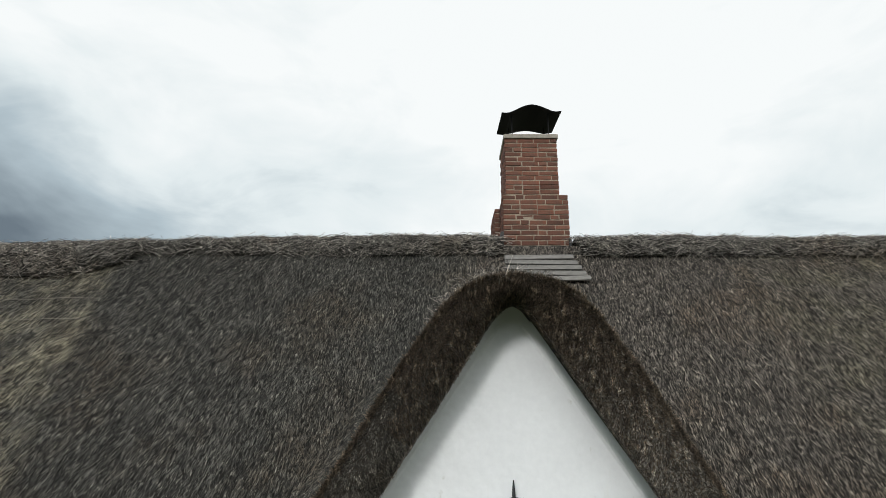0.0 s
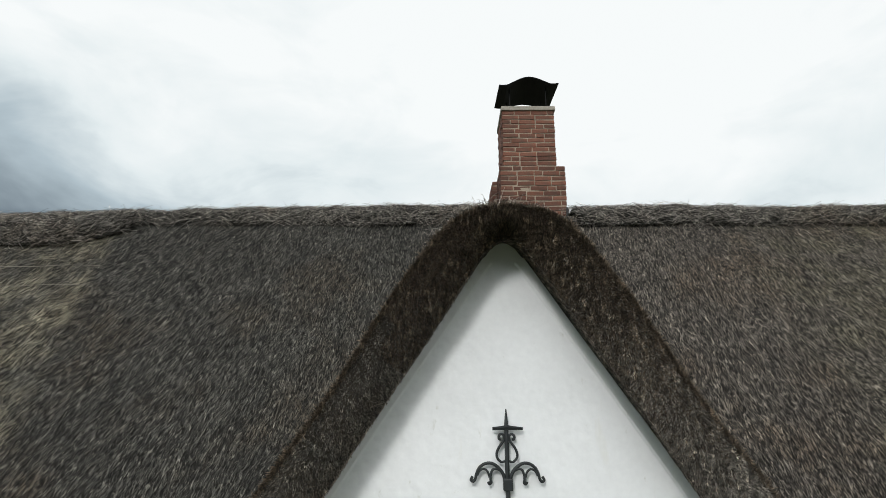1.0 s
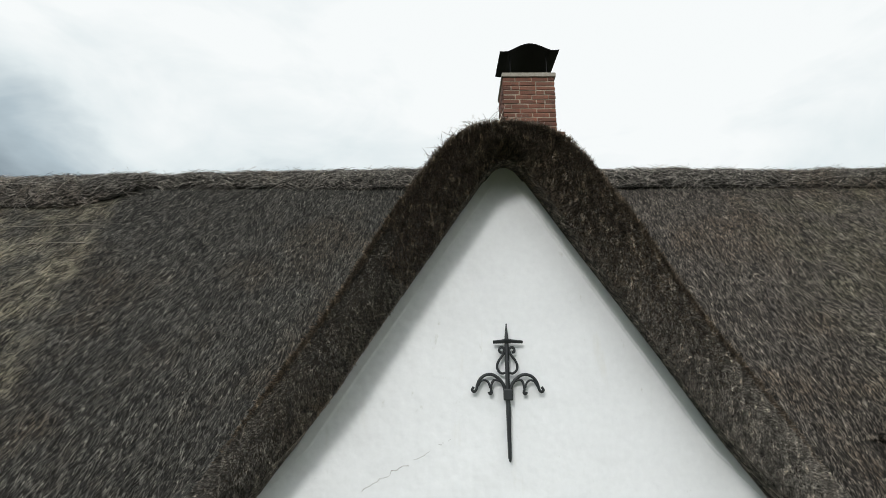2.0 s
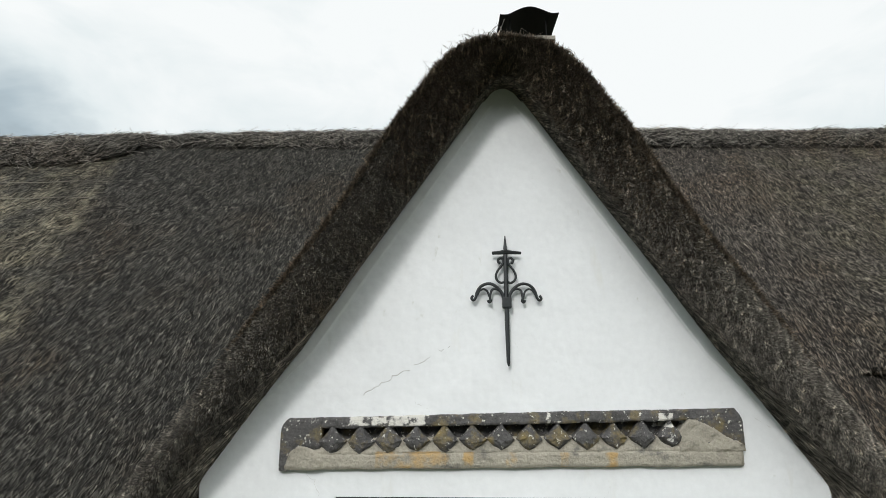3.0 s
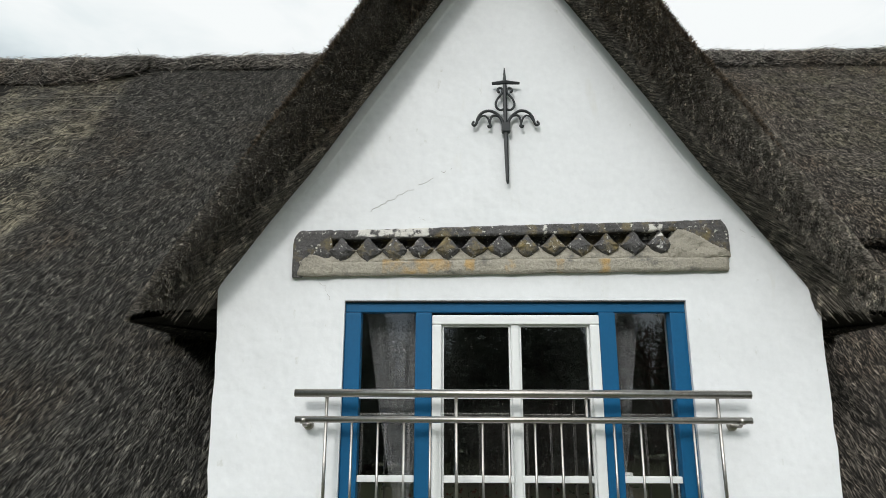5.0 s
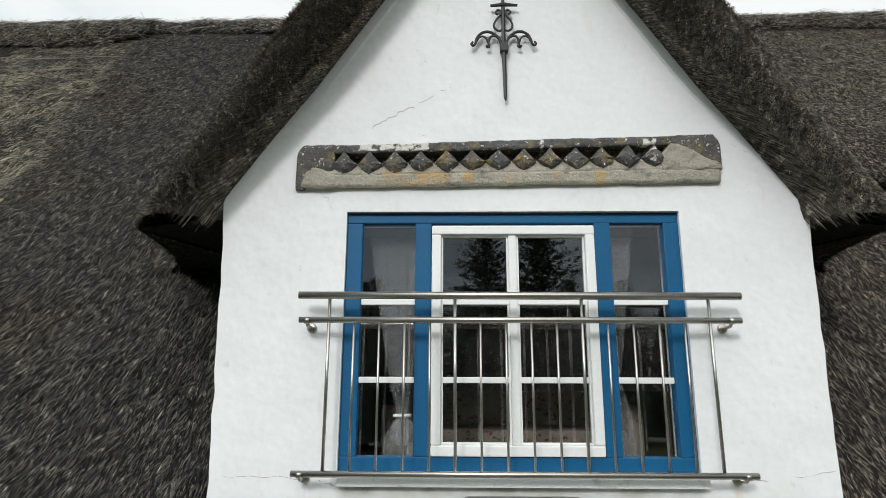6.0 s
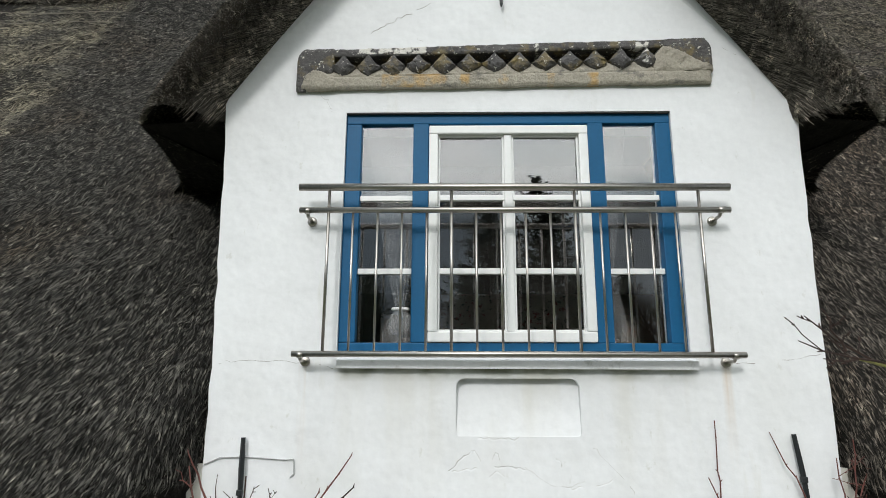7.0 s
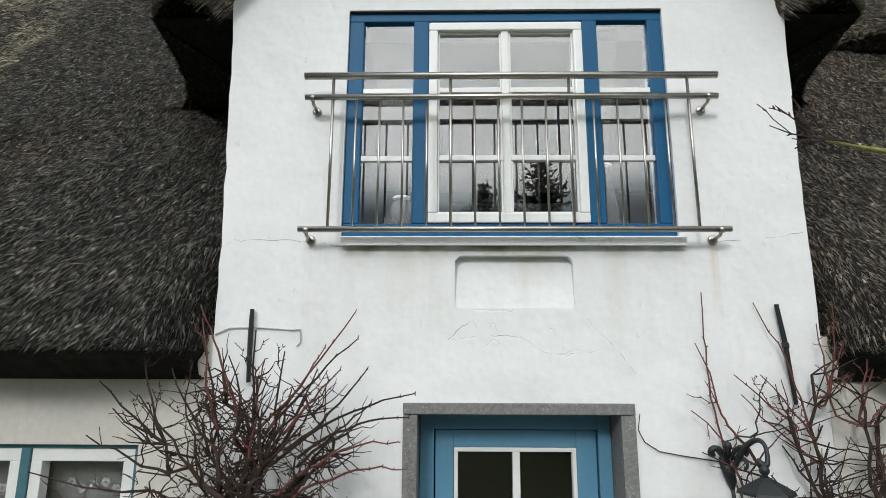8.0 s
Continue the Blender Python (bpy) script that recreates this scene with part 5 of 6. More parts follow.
# ---- front door ----
def front_door():
    d = thing("door_1", "light blue panelled front door with white-framed glazing, closed", "door", kind="structure")
    st = thing("door_surround", "speckled grey granite door surround", "door surround", (1.18, 0, 0))
    for n, lo, hi in (("jamb", (-0.60, -0.02, 0.0), (-0.525, 0.34, 2.19)), ("jamb", (0.525, -0.02, 0.0), (0.60, 0.34, 2.19)), ("lintel", (-0.60, -0.024, 2.192), (0.60, 0.34, 2.25))):
        part(n, box(lo, hi, 0.006), "granite", st)
    y = 0.20
    for n, lo, hi in (("frame", (0.658, y, 0.0), (0.735, y + 0.08, 2.19)), ("frame", (1.632, y, 0.0), (1.702, y + 0.08, 2.19)), ("frame", (0.735, y, 2.10), (1.632, y + 0.08, 2.19)),
                      ("stile", (0.742, y + 0.02, 0.02), (0.842, y + 0.07, 2.095)), ("stile", (1.515, y + 0.02, 0.02), (1.625, y + 0.07, 2.095)),
                      ("rail", (0.842, y + 0.02, 2.005), (1.515, y + 0.07, 2.095)), ("rail", (0.842, y + 0.02, 0.95), (1.515, y + 0.07, 1.1)), ("rail", (0.842, y + 0.02, 0.02), (1.515, y + 0.07, 0.2)),
                      ("panel", (0.842, y + 0.035, 0.2), (1.515, y + 0.06, 0.95))):
        part(n, box(lo, hi, 0.004), "pale_blue", d)
    a, b, lo, hi = 0.844, 1.513, 1.102, 2.003
    for q, w in (((a, y + 0.012, hi - 0.022), (b, y + 0.06, hi)), ((a, y + 0.012, lo), (b, y + 0.06, lo + 0.022)), ((a, y + 0.012, lo + 0.022), (a + 0.022, y + 0.06, hi - 0.022)),
                 ((b - 0.022, y + 0.012, lo + 0.022), (b, y + 0.06, hi - 0.022)), ((1.165, y + 0.012, lo + 0.022), (1.205, y + 0.06, hi - 0.022))):
        part("glazing_bar", box(q, w, 0.003), "white_paint", d, "white glazing bar")
    for q, w in ((a + 0.02, 1.167), (1.203, b - 0.02)):
        part("pane", box((q, y + 0.035, lo + 0.02), (w, y + 0.039, hi - 0.02)), "door_pane", d, "dark glazed pane").visible_shadow = False
    part("handle", tube([(0.79, y + 0.02, 1.05), (0.79, y - 0.04, 1.05), (0.90, y - 0.045, 1.05)], 0.009, 8), "steel", d, "steel lever handle", True)
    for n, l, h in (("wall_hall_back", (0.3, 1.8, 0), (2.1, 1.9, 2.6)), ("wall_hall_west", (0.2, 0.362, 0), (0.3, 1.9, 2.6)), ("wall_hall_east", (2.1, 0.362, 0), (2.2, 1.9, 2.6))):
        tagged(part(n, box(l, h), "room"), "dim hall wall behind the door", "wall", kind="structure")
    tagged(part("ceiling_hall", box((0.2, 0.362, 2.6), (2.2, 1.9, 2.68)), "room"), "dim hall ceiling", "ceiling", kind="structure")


front_door()


# ---- lower window under the eaves ----
def lower_window():
    w = thing("window_2", "white framed ground floor window with teal mullion and lace", "window", kind="structure")
    x0, z0, x1, z1 = LOW
    y = 0.05
    for lo, hi in (((x0, y - 0.01, z1 - 0.022), (x1, y + 0.08, z1)), ((x0, y - 0.01, z0), (x1, y + 0.08, z0 + 0.04)), ((-1.435, y - 0.012, z0 + 0.04), (-1.385, y + 0.08, z1 - 0.022)),
                   ((x0, y - 0.01, z0 + 0.04), (x0 + 0.04, y + 0.08, z1 - 0.022)), ((x1 - 0.03, y - 0.01, z0 + 0.04), (x1, y + 0.08, z1 - 0.022))):
        part("frame", box(lo, hi, 0.004), "teal", w, "teal painted frame")
    for a, b in ((x0 + 0.042, -1.437), (-1.383, x1 - 0.032)):
        lo, hi = z0 + 0.042, z1 - 0.024
        for q, e in (((a, y, hi - 0.065), (b, y + 0.07, hi)), ((a, y, lo), (b, y + 0.07, lo + 0.06)), ((a, y, lo + 0.06), (a + 0.06, y + 0.07, hi - 0.065)), ((b - 0.06, y, lo + 0.06), (b, y + 0.07, hi - 0.065))):
            part("sash", box(q, e, 0.005), "white_paint", w, "white painted sash")
        part("pane", box((a + 0.056, y + 0.04, lo + 0.056), (b - 0.056, y + 0.044, hi - 0.061)), "door_pane", w, "clear window pane").visible_shadow = False
        # lace valance with scalloped foot
        t = thing("lace_curtain", "white lace curtain with scalloped pattern behind glass", "curtain", ((a + b) / 2, 0.2, lo))
        rows = []
        for i in range(14):
            row = []
            for j in range(41):
                u = j / 40
                x = a + 0.03 + (b - a - 0.06) * u
                foot = lo + 0.1
                row.append((x, 0.2 + 0.012 * math.sin(u * 34), hi - 0.05 + (foot - hi) * i / 13 - 0.02 * abs(math.sin(u * 18)) * i / 13))
            rows.append(row)
        ob = link("drape", grid_mesh("drape", np.array(rows)), "curtain", t, smooth=True)
        ob.location = (-(a + b) / 2, -0.2, -lo)
        r = random.Random(4)
        for k in range(7):
            cx = a + 0.09 + (b - a - 0.18) * k / 6
            cz = 1.80 + 0.02 * math.sin(k * 2.1)
            bm = bmesh.new()
            for q in range(6):
                an = q * math.pi / 3
                bmesh.ops.create_uvsphere(bm, u_segments=7, v_segments=5, radius=0.010, matrix=pose(cx + 0.016 * math.cos(an), 0.180, cz + 0.016 * math.sin(an)) @ Matrix.Diagonal((1, 0.25, 1, 1)))
            ob = part("flower", bm, "curtain", t, "embroidered flower")
            ob.location = (-(a + b) / 2, -0.2, -lo)
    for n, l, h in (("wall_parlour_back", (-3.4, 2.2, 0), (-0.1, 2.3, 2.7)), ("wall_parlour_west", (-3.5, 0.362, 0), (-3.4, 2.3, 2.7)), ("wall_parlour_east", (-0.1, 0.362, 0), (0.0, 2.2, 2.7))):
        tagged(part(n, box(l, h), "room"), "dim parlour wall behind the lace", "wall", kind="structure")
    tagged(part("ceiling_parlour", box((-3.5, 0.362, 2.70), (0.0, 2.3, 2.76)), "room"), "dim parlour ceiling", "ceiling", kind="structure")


lower_window()


# ---- wall lantern ----
def lantern():
    t = thing("wall_lantern", "black cast iron wall lantern on a scrolled bracket", "lantern", (2.250, 0, 1.9))
    off = (-2.250, 0, -1.9)

    def p(name, bm, mat="iron", label="", smooth=True):
        ob = part(name, bm, mat, t, label, smooth)
        ob.location = off
        return ob
    x, y = 2.282, -0.27
    p("back_plate", tube([(2.205, -0.004, 1.99), (2.212, -0.018, 1.965), (2.225, -0.026, 1.92), (2.238, -0.024, 1.87), (2.243, -0.008, 1.835)], [0.014, 0.026, 0.030, 0.024, 0.010], 10))
    p("stem", tube([(2.243, -0.012, 1.86), (2.247, -0.016, 1.78), (2.25, -0.012, 1.62)], [0.010, 0.009, 0.008], 8))
    arm = smooth([(2.244, -0.03, 1.923), (2.251, -0.10, 2.005), (2.263, -0.16, 2.062), (2.293, -0.21, 2.094), (2.308, -0.25, 2.071), (2.303, -0.268, 2.005), (2.288, -0.266, 1.985), (2.272, -0.258, 1.998), (2.270, -0.252, 2.016)], 6)
    p("arm", tube(arm, [0.013 + 0.003 * math.sin(k * 0.2) for k in range(len(arm) - 6)] + [0.014, 0.013, 0.012, 0.011, 0.010, 0.008], 9))
    curl = smooth([(2.225, -0.05, 1.985), (2.228, -0.10, 2.025), (2.244, -0.13, 2.052), (2.264, -0.14, 2.048), (2.276, -0.132, 2.026), (2.270, -0.126, 2.010)], 5)
    p("scroll", tube(curl, [0.012 - 0.003 * k / len(curl) for k in range(len(curl))], 8))
    curl = smooth([(2.248, -0.06, 1.965), (2.263, -0.10, 1.992), (2.277, -0.12, 1.975), (2.273, -0.12, 1.952), (2.261, -0.118, 1.950)], 5)
    p("scroll", tube(curl, [0.010 - 0.003 * k / len(curl) for k in range(len(curl))], 8))
    curl = smooth([(2.212, -0.04, 1.97), (2.180, -0.075, 2.012), (2.148, -0.09, 2.040), (2.122, -0.092, 2.034), (2.118, -0.088, 2.014), (2.136, -0.084, 2.010)], 5)
    p("scroll", tube(curl, [0.019 - 0.006 * k / len(curl) for k in range(len(curl))], 8))
    p("knob", tube([(2.207, -0.08, 2.005), (2.199, -0.10, 2.035), (2.195, -0.108, 2.052), (2.192, -0.112, 2.068), (2.190, -0.114, 2.078)], [0.009, 0.013, 0.021, 0.018, 0.004], 10))
    p("finial", tube([(x, y, 1.992), (x, y, 1.984), (x, y, 1.972), (x, y, 1.957), (x, y, 1.944), (x, y, 1.934)], [0.006, 0.016, 0.023, 0.023, 0.012, 0.020], 12))
    p("roof", tube([(x, y, 1.936), (x, y, 1.922), (x, y, 1.900), (x, y, 1.875), (x, y, 1.862)], [0.020, 0.044, 0.085, 0.124, 0.128], 6), smooth=False)
    for k in range(6):
        a = math.pi / 3 * k
        p("bar", tube([(x + 0.115 * math.cos(a), y + 0.115 * math.sin(a), 1.866), (x + 0.08 * math.cos(a), y + 0.08 * math.sin(a), 1.58)], 0.006, 5))
    p("glass", tube([(x, y, 1.860), (x, y, 1.585)], [0.108, 0.074], 6), "lantern_glass", "clear lantern glass", False)
    p("base", tube([(x, y, 1.585), (x, y, 1.565), (x, y, 1.53), (x, y, 1.51)], [0.086, 0.082, 0.03, 0.008], 6), smooth=False)


lantern()
cord = thing("bare_vine", "thin bare vine stem clinging to white wall", "vine", (1.8, -0.01, 2.1))
part("stem", tube([(0.005, 0, 0.10), (-0.01, -0.003, 0.02), (0.02, 0, -0.04), (0.09, -0.005, -0.085), (0.2, -0.004, -0.105), (0.34, -0.006, -0.125), (0.44, -0.01, -0.14)], [0.002, 0.0025, 0.003, 0.003, 0.003, 0.0035, 0.0035], 5), "bark", cord)


# ---- shrubs ----
def shoot(bm, r, a, b, r0, r1, kink=0.02, rise=0.0, buds=True, twigs=0, depth=0):
    """A bowed, knotty shoot from a to b with buds and side twigs."""
    a, b = Vector(a), Vector(b)
    L = (b - a).length
    n = max(4, int(L / 0.07))
    bow = Vector((r.gauss(0, 0.03), r.gauss(0, 0.03), -rise)) * L
    pts, rad = [], []
    for i in range(n + 1):
        f = i / n
        q = a.lerp(b, f) + bow * 4 * f * (1 - f)
        if 0 < i < n:
            q += Vector([r.gauss(0, kink * 0.35) for _ in range(3)])
        pts.append(q)
        rad.append(r0 + (r1 - r0) * f)
    add_tube(bm, pts, rad, 5)
    d = (b - a).normalized()
    if buds:
        for i in range(1, n):
            if r.random() < 0.75:
                o = Vector([r.gauss(0, 1) for _ in range(3)])
                o = (o - d * o.dot(d)).normalized()
                add_tube(bm, [pts[i], pts[i] + o * (rad[i] + 0.008) + d * 0.009], [max(rad[i] * 0.8, 0.0034), 0.0015], 4)
    for _ in range(twigs):
        i = r.randrange(1, n)
        o = Vector((r.gauss(0, 1), r.gauss(0, 0.6), r.gauss(0.35, 0.7))).normalized()
        w = (d * 0.6 + o).normalized()
        ln = L * r.uniform(0.2, 0.5)
        shoot(bm, r, pts[i], pts[i] + w * ln, rad[i] * 0.65, max(rad[i] * 0.3, 0.0016), kink, 0.02, buds, 2 if depth == 0 and ln > 0.15 else 0, depth + 1)
    return pts


def west_shrub():
    t = thing("bare_shrub", "leafless brown espaliered shrub with thorny twigs before white wall", "shrub", (-0.15, -0.35, 0.0))
    off = (0.15, 0.35, 0.0)
    r = random.Random(12)
    base = (-0.15, -0.33, 0.0)
    crown = Vector((-0.12, -0.34, 1.85))
    bm = bmesh.new()
    shoot(bm, r, base, (-0.17, -0.33, 0.9), 0.045, 0.035, 0.03, 0, False)
    shoot(bm, r, (-0.17, -0.33, 0.9), crown, 0.035, 0.024, 0.05, 0, False)
    part("trunk", bm, "bark", t).location = off
    limbs = [(-0.75, 1.62), (-0.55, 2.08), (-0.32, 2.32), (-0.08, 2.38), (0.10, 2.28), (0.26, 2.02), (0.24, 1.75), (-0.6, 1.85), (-0.85, 1.80), (-0.4, 1.6), (0.34, 2.12), (-0.18, 2.2), (-0.25, 2.4), (0.0, 2.1), (-0.42, 2.15)]
    starts = []
    for x, z in limbs:
        bm = bmesh.new()
        a = crown + Vector((r.gauss(0, 0.03), r.gauss(0, 0.03), r.uniform(-0.4, 0.05)))
        y = -0.32 + r.gauss(0, 0.08)
        starts += shoot(bm, r, a, (x, y, z), 0.0145, 0.006, 0.060, 0.05, True, 6)[2:]
        part("limb", bm, "bark", t).location = off
    tips = [(0.37, 2.69), (0.38, 2.56), (0.43, 2.42), (0.66, 2.30), (0.63, 2.20), (0.60, 2.09), (0.58, 2.0), (0.68, 1.93), (0.50, 1.80), (-0.87, 2.36), (-0.83, 2.12), (-0.72, 2.24), (-1.12, 1.95), (-0.66, 2.5),
            (-0.5, 2.42), (-0.38, 2.58), (-0.34, 2.65), (-0.22, 2.48), (-0.05, 2.45), (0.05, 2.5), (0.18, 2.42), (0.24, 2.3), (-0.1, 2.6), (-0.95, 1.82), (-0.6, 2.3), (-0.42, 2.3), (0.1, 2.33), (-0.8, 1.6)]
    # long arching shoots towards the door
    for x, z, x0, z0, sag in ((0.37, 2.69, -0.10, 2.10, -0.03), (0.39, 2.56, -0.04, 2.12, 0.02), (0.43, 2.42, 0.06, 2.05, -0.04), (0.66, 2.30, 0.0, 1.98, 0.07), (0.63, 2.20, 0.12, 2.02, 0.05), (0.60, 2.09, 0.04, 1.86, 0.07),
                              (0.62, 1.96, 0.1, 1.84, 0.05), (0.45, 2.26, 0.12, 1.98, 0.0), (0.30, 2.42, 0.05, 2.12, 0.0), (0.22, 2.52, -0.02, 2.15, -0.02), (-0.36, 2.70, -0.16, 2.2, 0.02)):
        a, b = Vector((x0, -0.34, z0)), Vector((x, -0.34 + r.gauss(0, 0.05), z))
        bm = bmesh.new()
        row = [a.lerp(b, k / 9) + Vector((0, 0, 4 * sag * (k / 9) * (1 - k / 9))) + Vector([r.gauss(0, 0.004) for _ in range(3)]) for k in range(10)]
        add_tube(bm, row, [0.0085 - 0.0056 * k / 9 for k in range(10)], 6)
        for k in range(2, 10):
            for w in (-1, 1):
                if r.random() < 0.8:
                    add_tube(bm, [row[k], row[k] + (b - a).normalized() * 0.008 + Vector((0, r.gauss(0, 0.004), w * r.uniform(0.007, 0.014)))], [0.0035, 0.0012], 5)
        part("shoot", bm, "bark" if r.random() < 0.75 else "red_bark", t).location = off
    for x, z in tips[9:]:
        a = min(starts, key=lambda p: (p - Vector((x * 0.55 - 0.06, -0.34, z * 0.45 + 1.0))).length + r.uniform(0, 0.12))
        bm = bmesh.new()
        shoot(bm, r, a, (x, -0.36 + r.gauss(0, 0.06), z), 0.0075, 0.003, 0.018, 0.05, True, 2)
        part("shoot", bm, "red_bark" if r.random() < 0.2 else "bark", t).location = off
    bm = bmesh.new()
    for _ in range(520):
        a = r.choice(starts)
        o = Vector((r.gauss(0, 1), r.gauss(0, 0.5), r.gauss(0.3, 0.8))).normalized()
        shoot(bm, r, a, a + o * r.uniform(0.06, 0.26), 0.0042, 0.0014, 0.02, 0.03, False)
    tagged(part("brushwood", bm, "bark", t, "dense fine twigs"), kind="stuff").location = off
    bm = bmesh.new()
    for _ in range(46):
        c = r.choice(starts) + Vector((r.gauss(0, 0.008), r.gauss(0, 0.008), r.gauss(0, 0.008)))
        m = Matrix.Translation(c) @ Euler([r.uniform(0, 6.28) for _ in range(3)]).to_matrix().to_4x4()
        w, h = r.uniform(0.006, 0.012), r.uniform(0.010, 0.02)
        vs = [bm.verts.new(m @ Vector(q)) for q in ((0, -h, 0), (w, -h * 0.2, 0.004), (w * 0.8, h * 0.5, 0.006), (0, h, 0.002), (-w * 0.8, h * 0.5, 0.006), (-w, -h * 0.2, 0.004), (0, 0, -0.002))]
        for k in range(6):
            bm.faces.new((vs[k], vs[(k + 1) % 6], vs[6]))
    tagged(part("leaves", bm, "dry_leaf", t, "few withered brown leaves"), kind="stuff").location = off


def east_shrub():
    t = thing("bare_rose", "leafless climbing rose with reddish upright shoots against white wall", "shrub", (2.72, -0.2, 0.0))
    off = (-2.72, 0.2, 0.0)
    r = random.Random(31)
    bm = bmesh.new()
    shoot(bm, r, (2.72, -0.2, 0), (2.74, -0.18, 1.6), 0.03, 0.02, 0.03, 0, False)
    part("trunk", bm, "bark", t).location = off
    starts = []
    for x, z in ((2.25, 2.1), (2.5, 2.2), (2.66, 2.4), (2.85, 2.3), (3.0, 2.2), (3.15, 2.0), (3.0, 1.8), (2.6, 1.9), (2.9, 2.05), (3.2, 1.7)):
        bm = bmesh.new()
        starts += shoot(bm, r, (2.73, -0.19, r.uniform(1.2, 1.6)), (x, -0.12 + r.gauss(0, 0.06), z), 0.013, 0.007, 0.03, 0.04, True, 4)[2:]
        part("limb", bm, "bark", t).location = off
    # stem that ties the tall shoot to the wall's foot
    bm = bmesh.new()
    starts += shoot(bm, r, (2.68, -0.18, 0.9), (2.20, -0.06, 2.05), 0.010, 0.006, 0.02, 0.04, True, 2)[3:]
    part("limb", bm, "red_bark", t).location = off
    tall = [((2.20, -0.06, 2.02), (2.167, -0.02, 2.83)), ((2.62, -0.08, 2.15), (2.437, -0.02, 2.775)), ((2.62, -0.09, 2.1), (2.42, -0.05, 2.4)), ((2.72, -0.1, 2.3), (2.86, -0.1, 2.62)),
            ((2.70, -0.1, 2.25), (2.80, -0.1, 2.75)), ((2.85, -0.12, 2.2), (3.05, -0.12, 2.65)), ((2.85, -0.12, 2.2), (2.95, -0.12, 2.72)), ((2.20, -0.06, 2.2), (2.10, -0.05, 2.56)), ((2.30, -0.08, 1.98), (2.05, -0.06, 2.22)),
            ((2.9, -0.15, 2.2), (3.2, -0.15, 2.5)), ((2.9, -0.15, 2.0), (3.3, -0.2, 2.3)), ((2.55, -0.1, 2.15), (2.28, -0.06, 2.4)), ((2.6, -0.1, 2.0), (2.3, -0.08, 2.3)), ((2.75, -0.1, 2.2), (2.72, -0.08, 2.66))]
    for a, b in tall:
        bm = bmesh.new()
        root = min(starts + [Vector((2.74, -0.18, 1.6))], key=lambda p: (p - Vector(a)).length + 2 * max(0, p.z - a[2]))
        shoot(bm, r, root, a, 0.0068, 0.0058, 0.012, 0.05, True)
        shoot(bm, r, a, b, 0.0058, 0.0026, 0.015, 0.02, True, 0 if b[2] > 2.76 and b[0] < 2.5 else 2)
        part("shoot", bm, "red_bark", t, "reddish young shoot").location = off
    bm = bmesh.new()
    for _ in range(150):
        a = r.choice(starts)
        o = Vector((r.gauss(0.1, 1), r.gauss(0, 0.4), r.gauss(0.4, 0.8))).normalized()
        shoot(bm, r, a, a + Vector((r.uniform(0, 0.25), 0, 0)) + o * r.uniform(0.1, 0.38), 0.0048, 0.0016, 0.02, 0.03, False)
    tagged(part("brushwood", bm, "bark", t, "fine brown twigs"), kind="stuff").location = off


west_shrub()
east_shrub()


# ---- tree beside the path: one lichened branch reaches in ----
def side_tree():
    t = thing("bare_tree", "leafless tree with yellow lichen on its reaching branch", "tree", (5.2, -1.7, 0))
    off = (-5.2, 1.7, 0)
    r = random.Random(77)
    bm = bmesh.new()
    add_tube(bm, [(5.2, -1.7, 0), (5.18, -1.72, 1.2), (5.1, -1.66, 2.4), (5.15, -1.7, 3.6), (5.25, -1.75, 5.0)], [0.15, 0.12, 0.10, 0.075, 0.03], 10)
    part("trunk", bm, "bark", t, smooth=True).location = off
    bm = bmesh.new()
    main = [(5.1, -1.66, 2.35), (4.3, -1.55, 2.75), (3.5, -1.45, 2.92), (2.65, -1.56, 2.96), (2.30, -1.54, 3.00), (2.06, -1.51, 3.06), (1.95, -1.50, 3.09)]
    add_tube(bm, main, [0.05, 0.036, 0.026, 0.018, 0.012, 0.0065, 0.003], 8)
    for _ in range(160):
        k = r.randrange(len(main) - 2)
        c = Vector(main[k]).lerp(Vector(main[k + 1]), r.random())
        o = Vector([r.gauss(0, 1) for _ in range(3)]).normalized()
        add_tube(bm, [c, c + o * r.uniform(0.008, 0.018)], [r.uniform(0.003, 0.006), 0.002], 5)
    part("branch", bm, "lichen_bark", t, "lichened branch", True).location = off
    for a, b in (((2.06, -1.51, 3.06), (1.80, -1.49, 3.14)), ((2.00, -1.50, 3.08), (1.83, -1.48, 3.21)), ((1.95, -1.50, 3.09), (1.85, -1.51, 3.09)), ((1.92, -1.50, 3.11), (1.87, -1.50, 3.23)), ((2.30, -1.54, 3.00), (2.10, -1.56, 2.92)),
                 ((2.65, -1.58, 2.96), (2.25, -1.50, 3.14)), ((3.50, -1.45, 2.92), (2.80, -1.60, 3.24)), ((4.30, -1.55, 2.75), (4.00, -1.30, 3.60))):
        bm = bmesh.new()
        shoot(bm, r, a, b, 0.0045, 0.0015, 0.012, 0.02, True, 2)
        part("twig", bm, "bark", t).location = off
    for k in range(7):
        a = Vector((5.15, -1.7, 2.8 + 0.35 * k))
        b = a + Vector((r.uniform(-0.2, 1.4), r.uniform(-1.4, 0.6), r.uniform(0.6, 1.6)))
        bm = bmesh.new()
        shoot(bm, r, a, b, 0.035, 0.008, 0.05, 0.02, False, 5)
        part("branch", bm, "bark", t).location = off


side_tree()


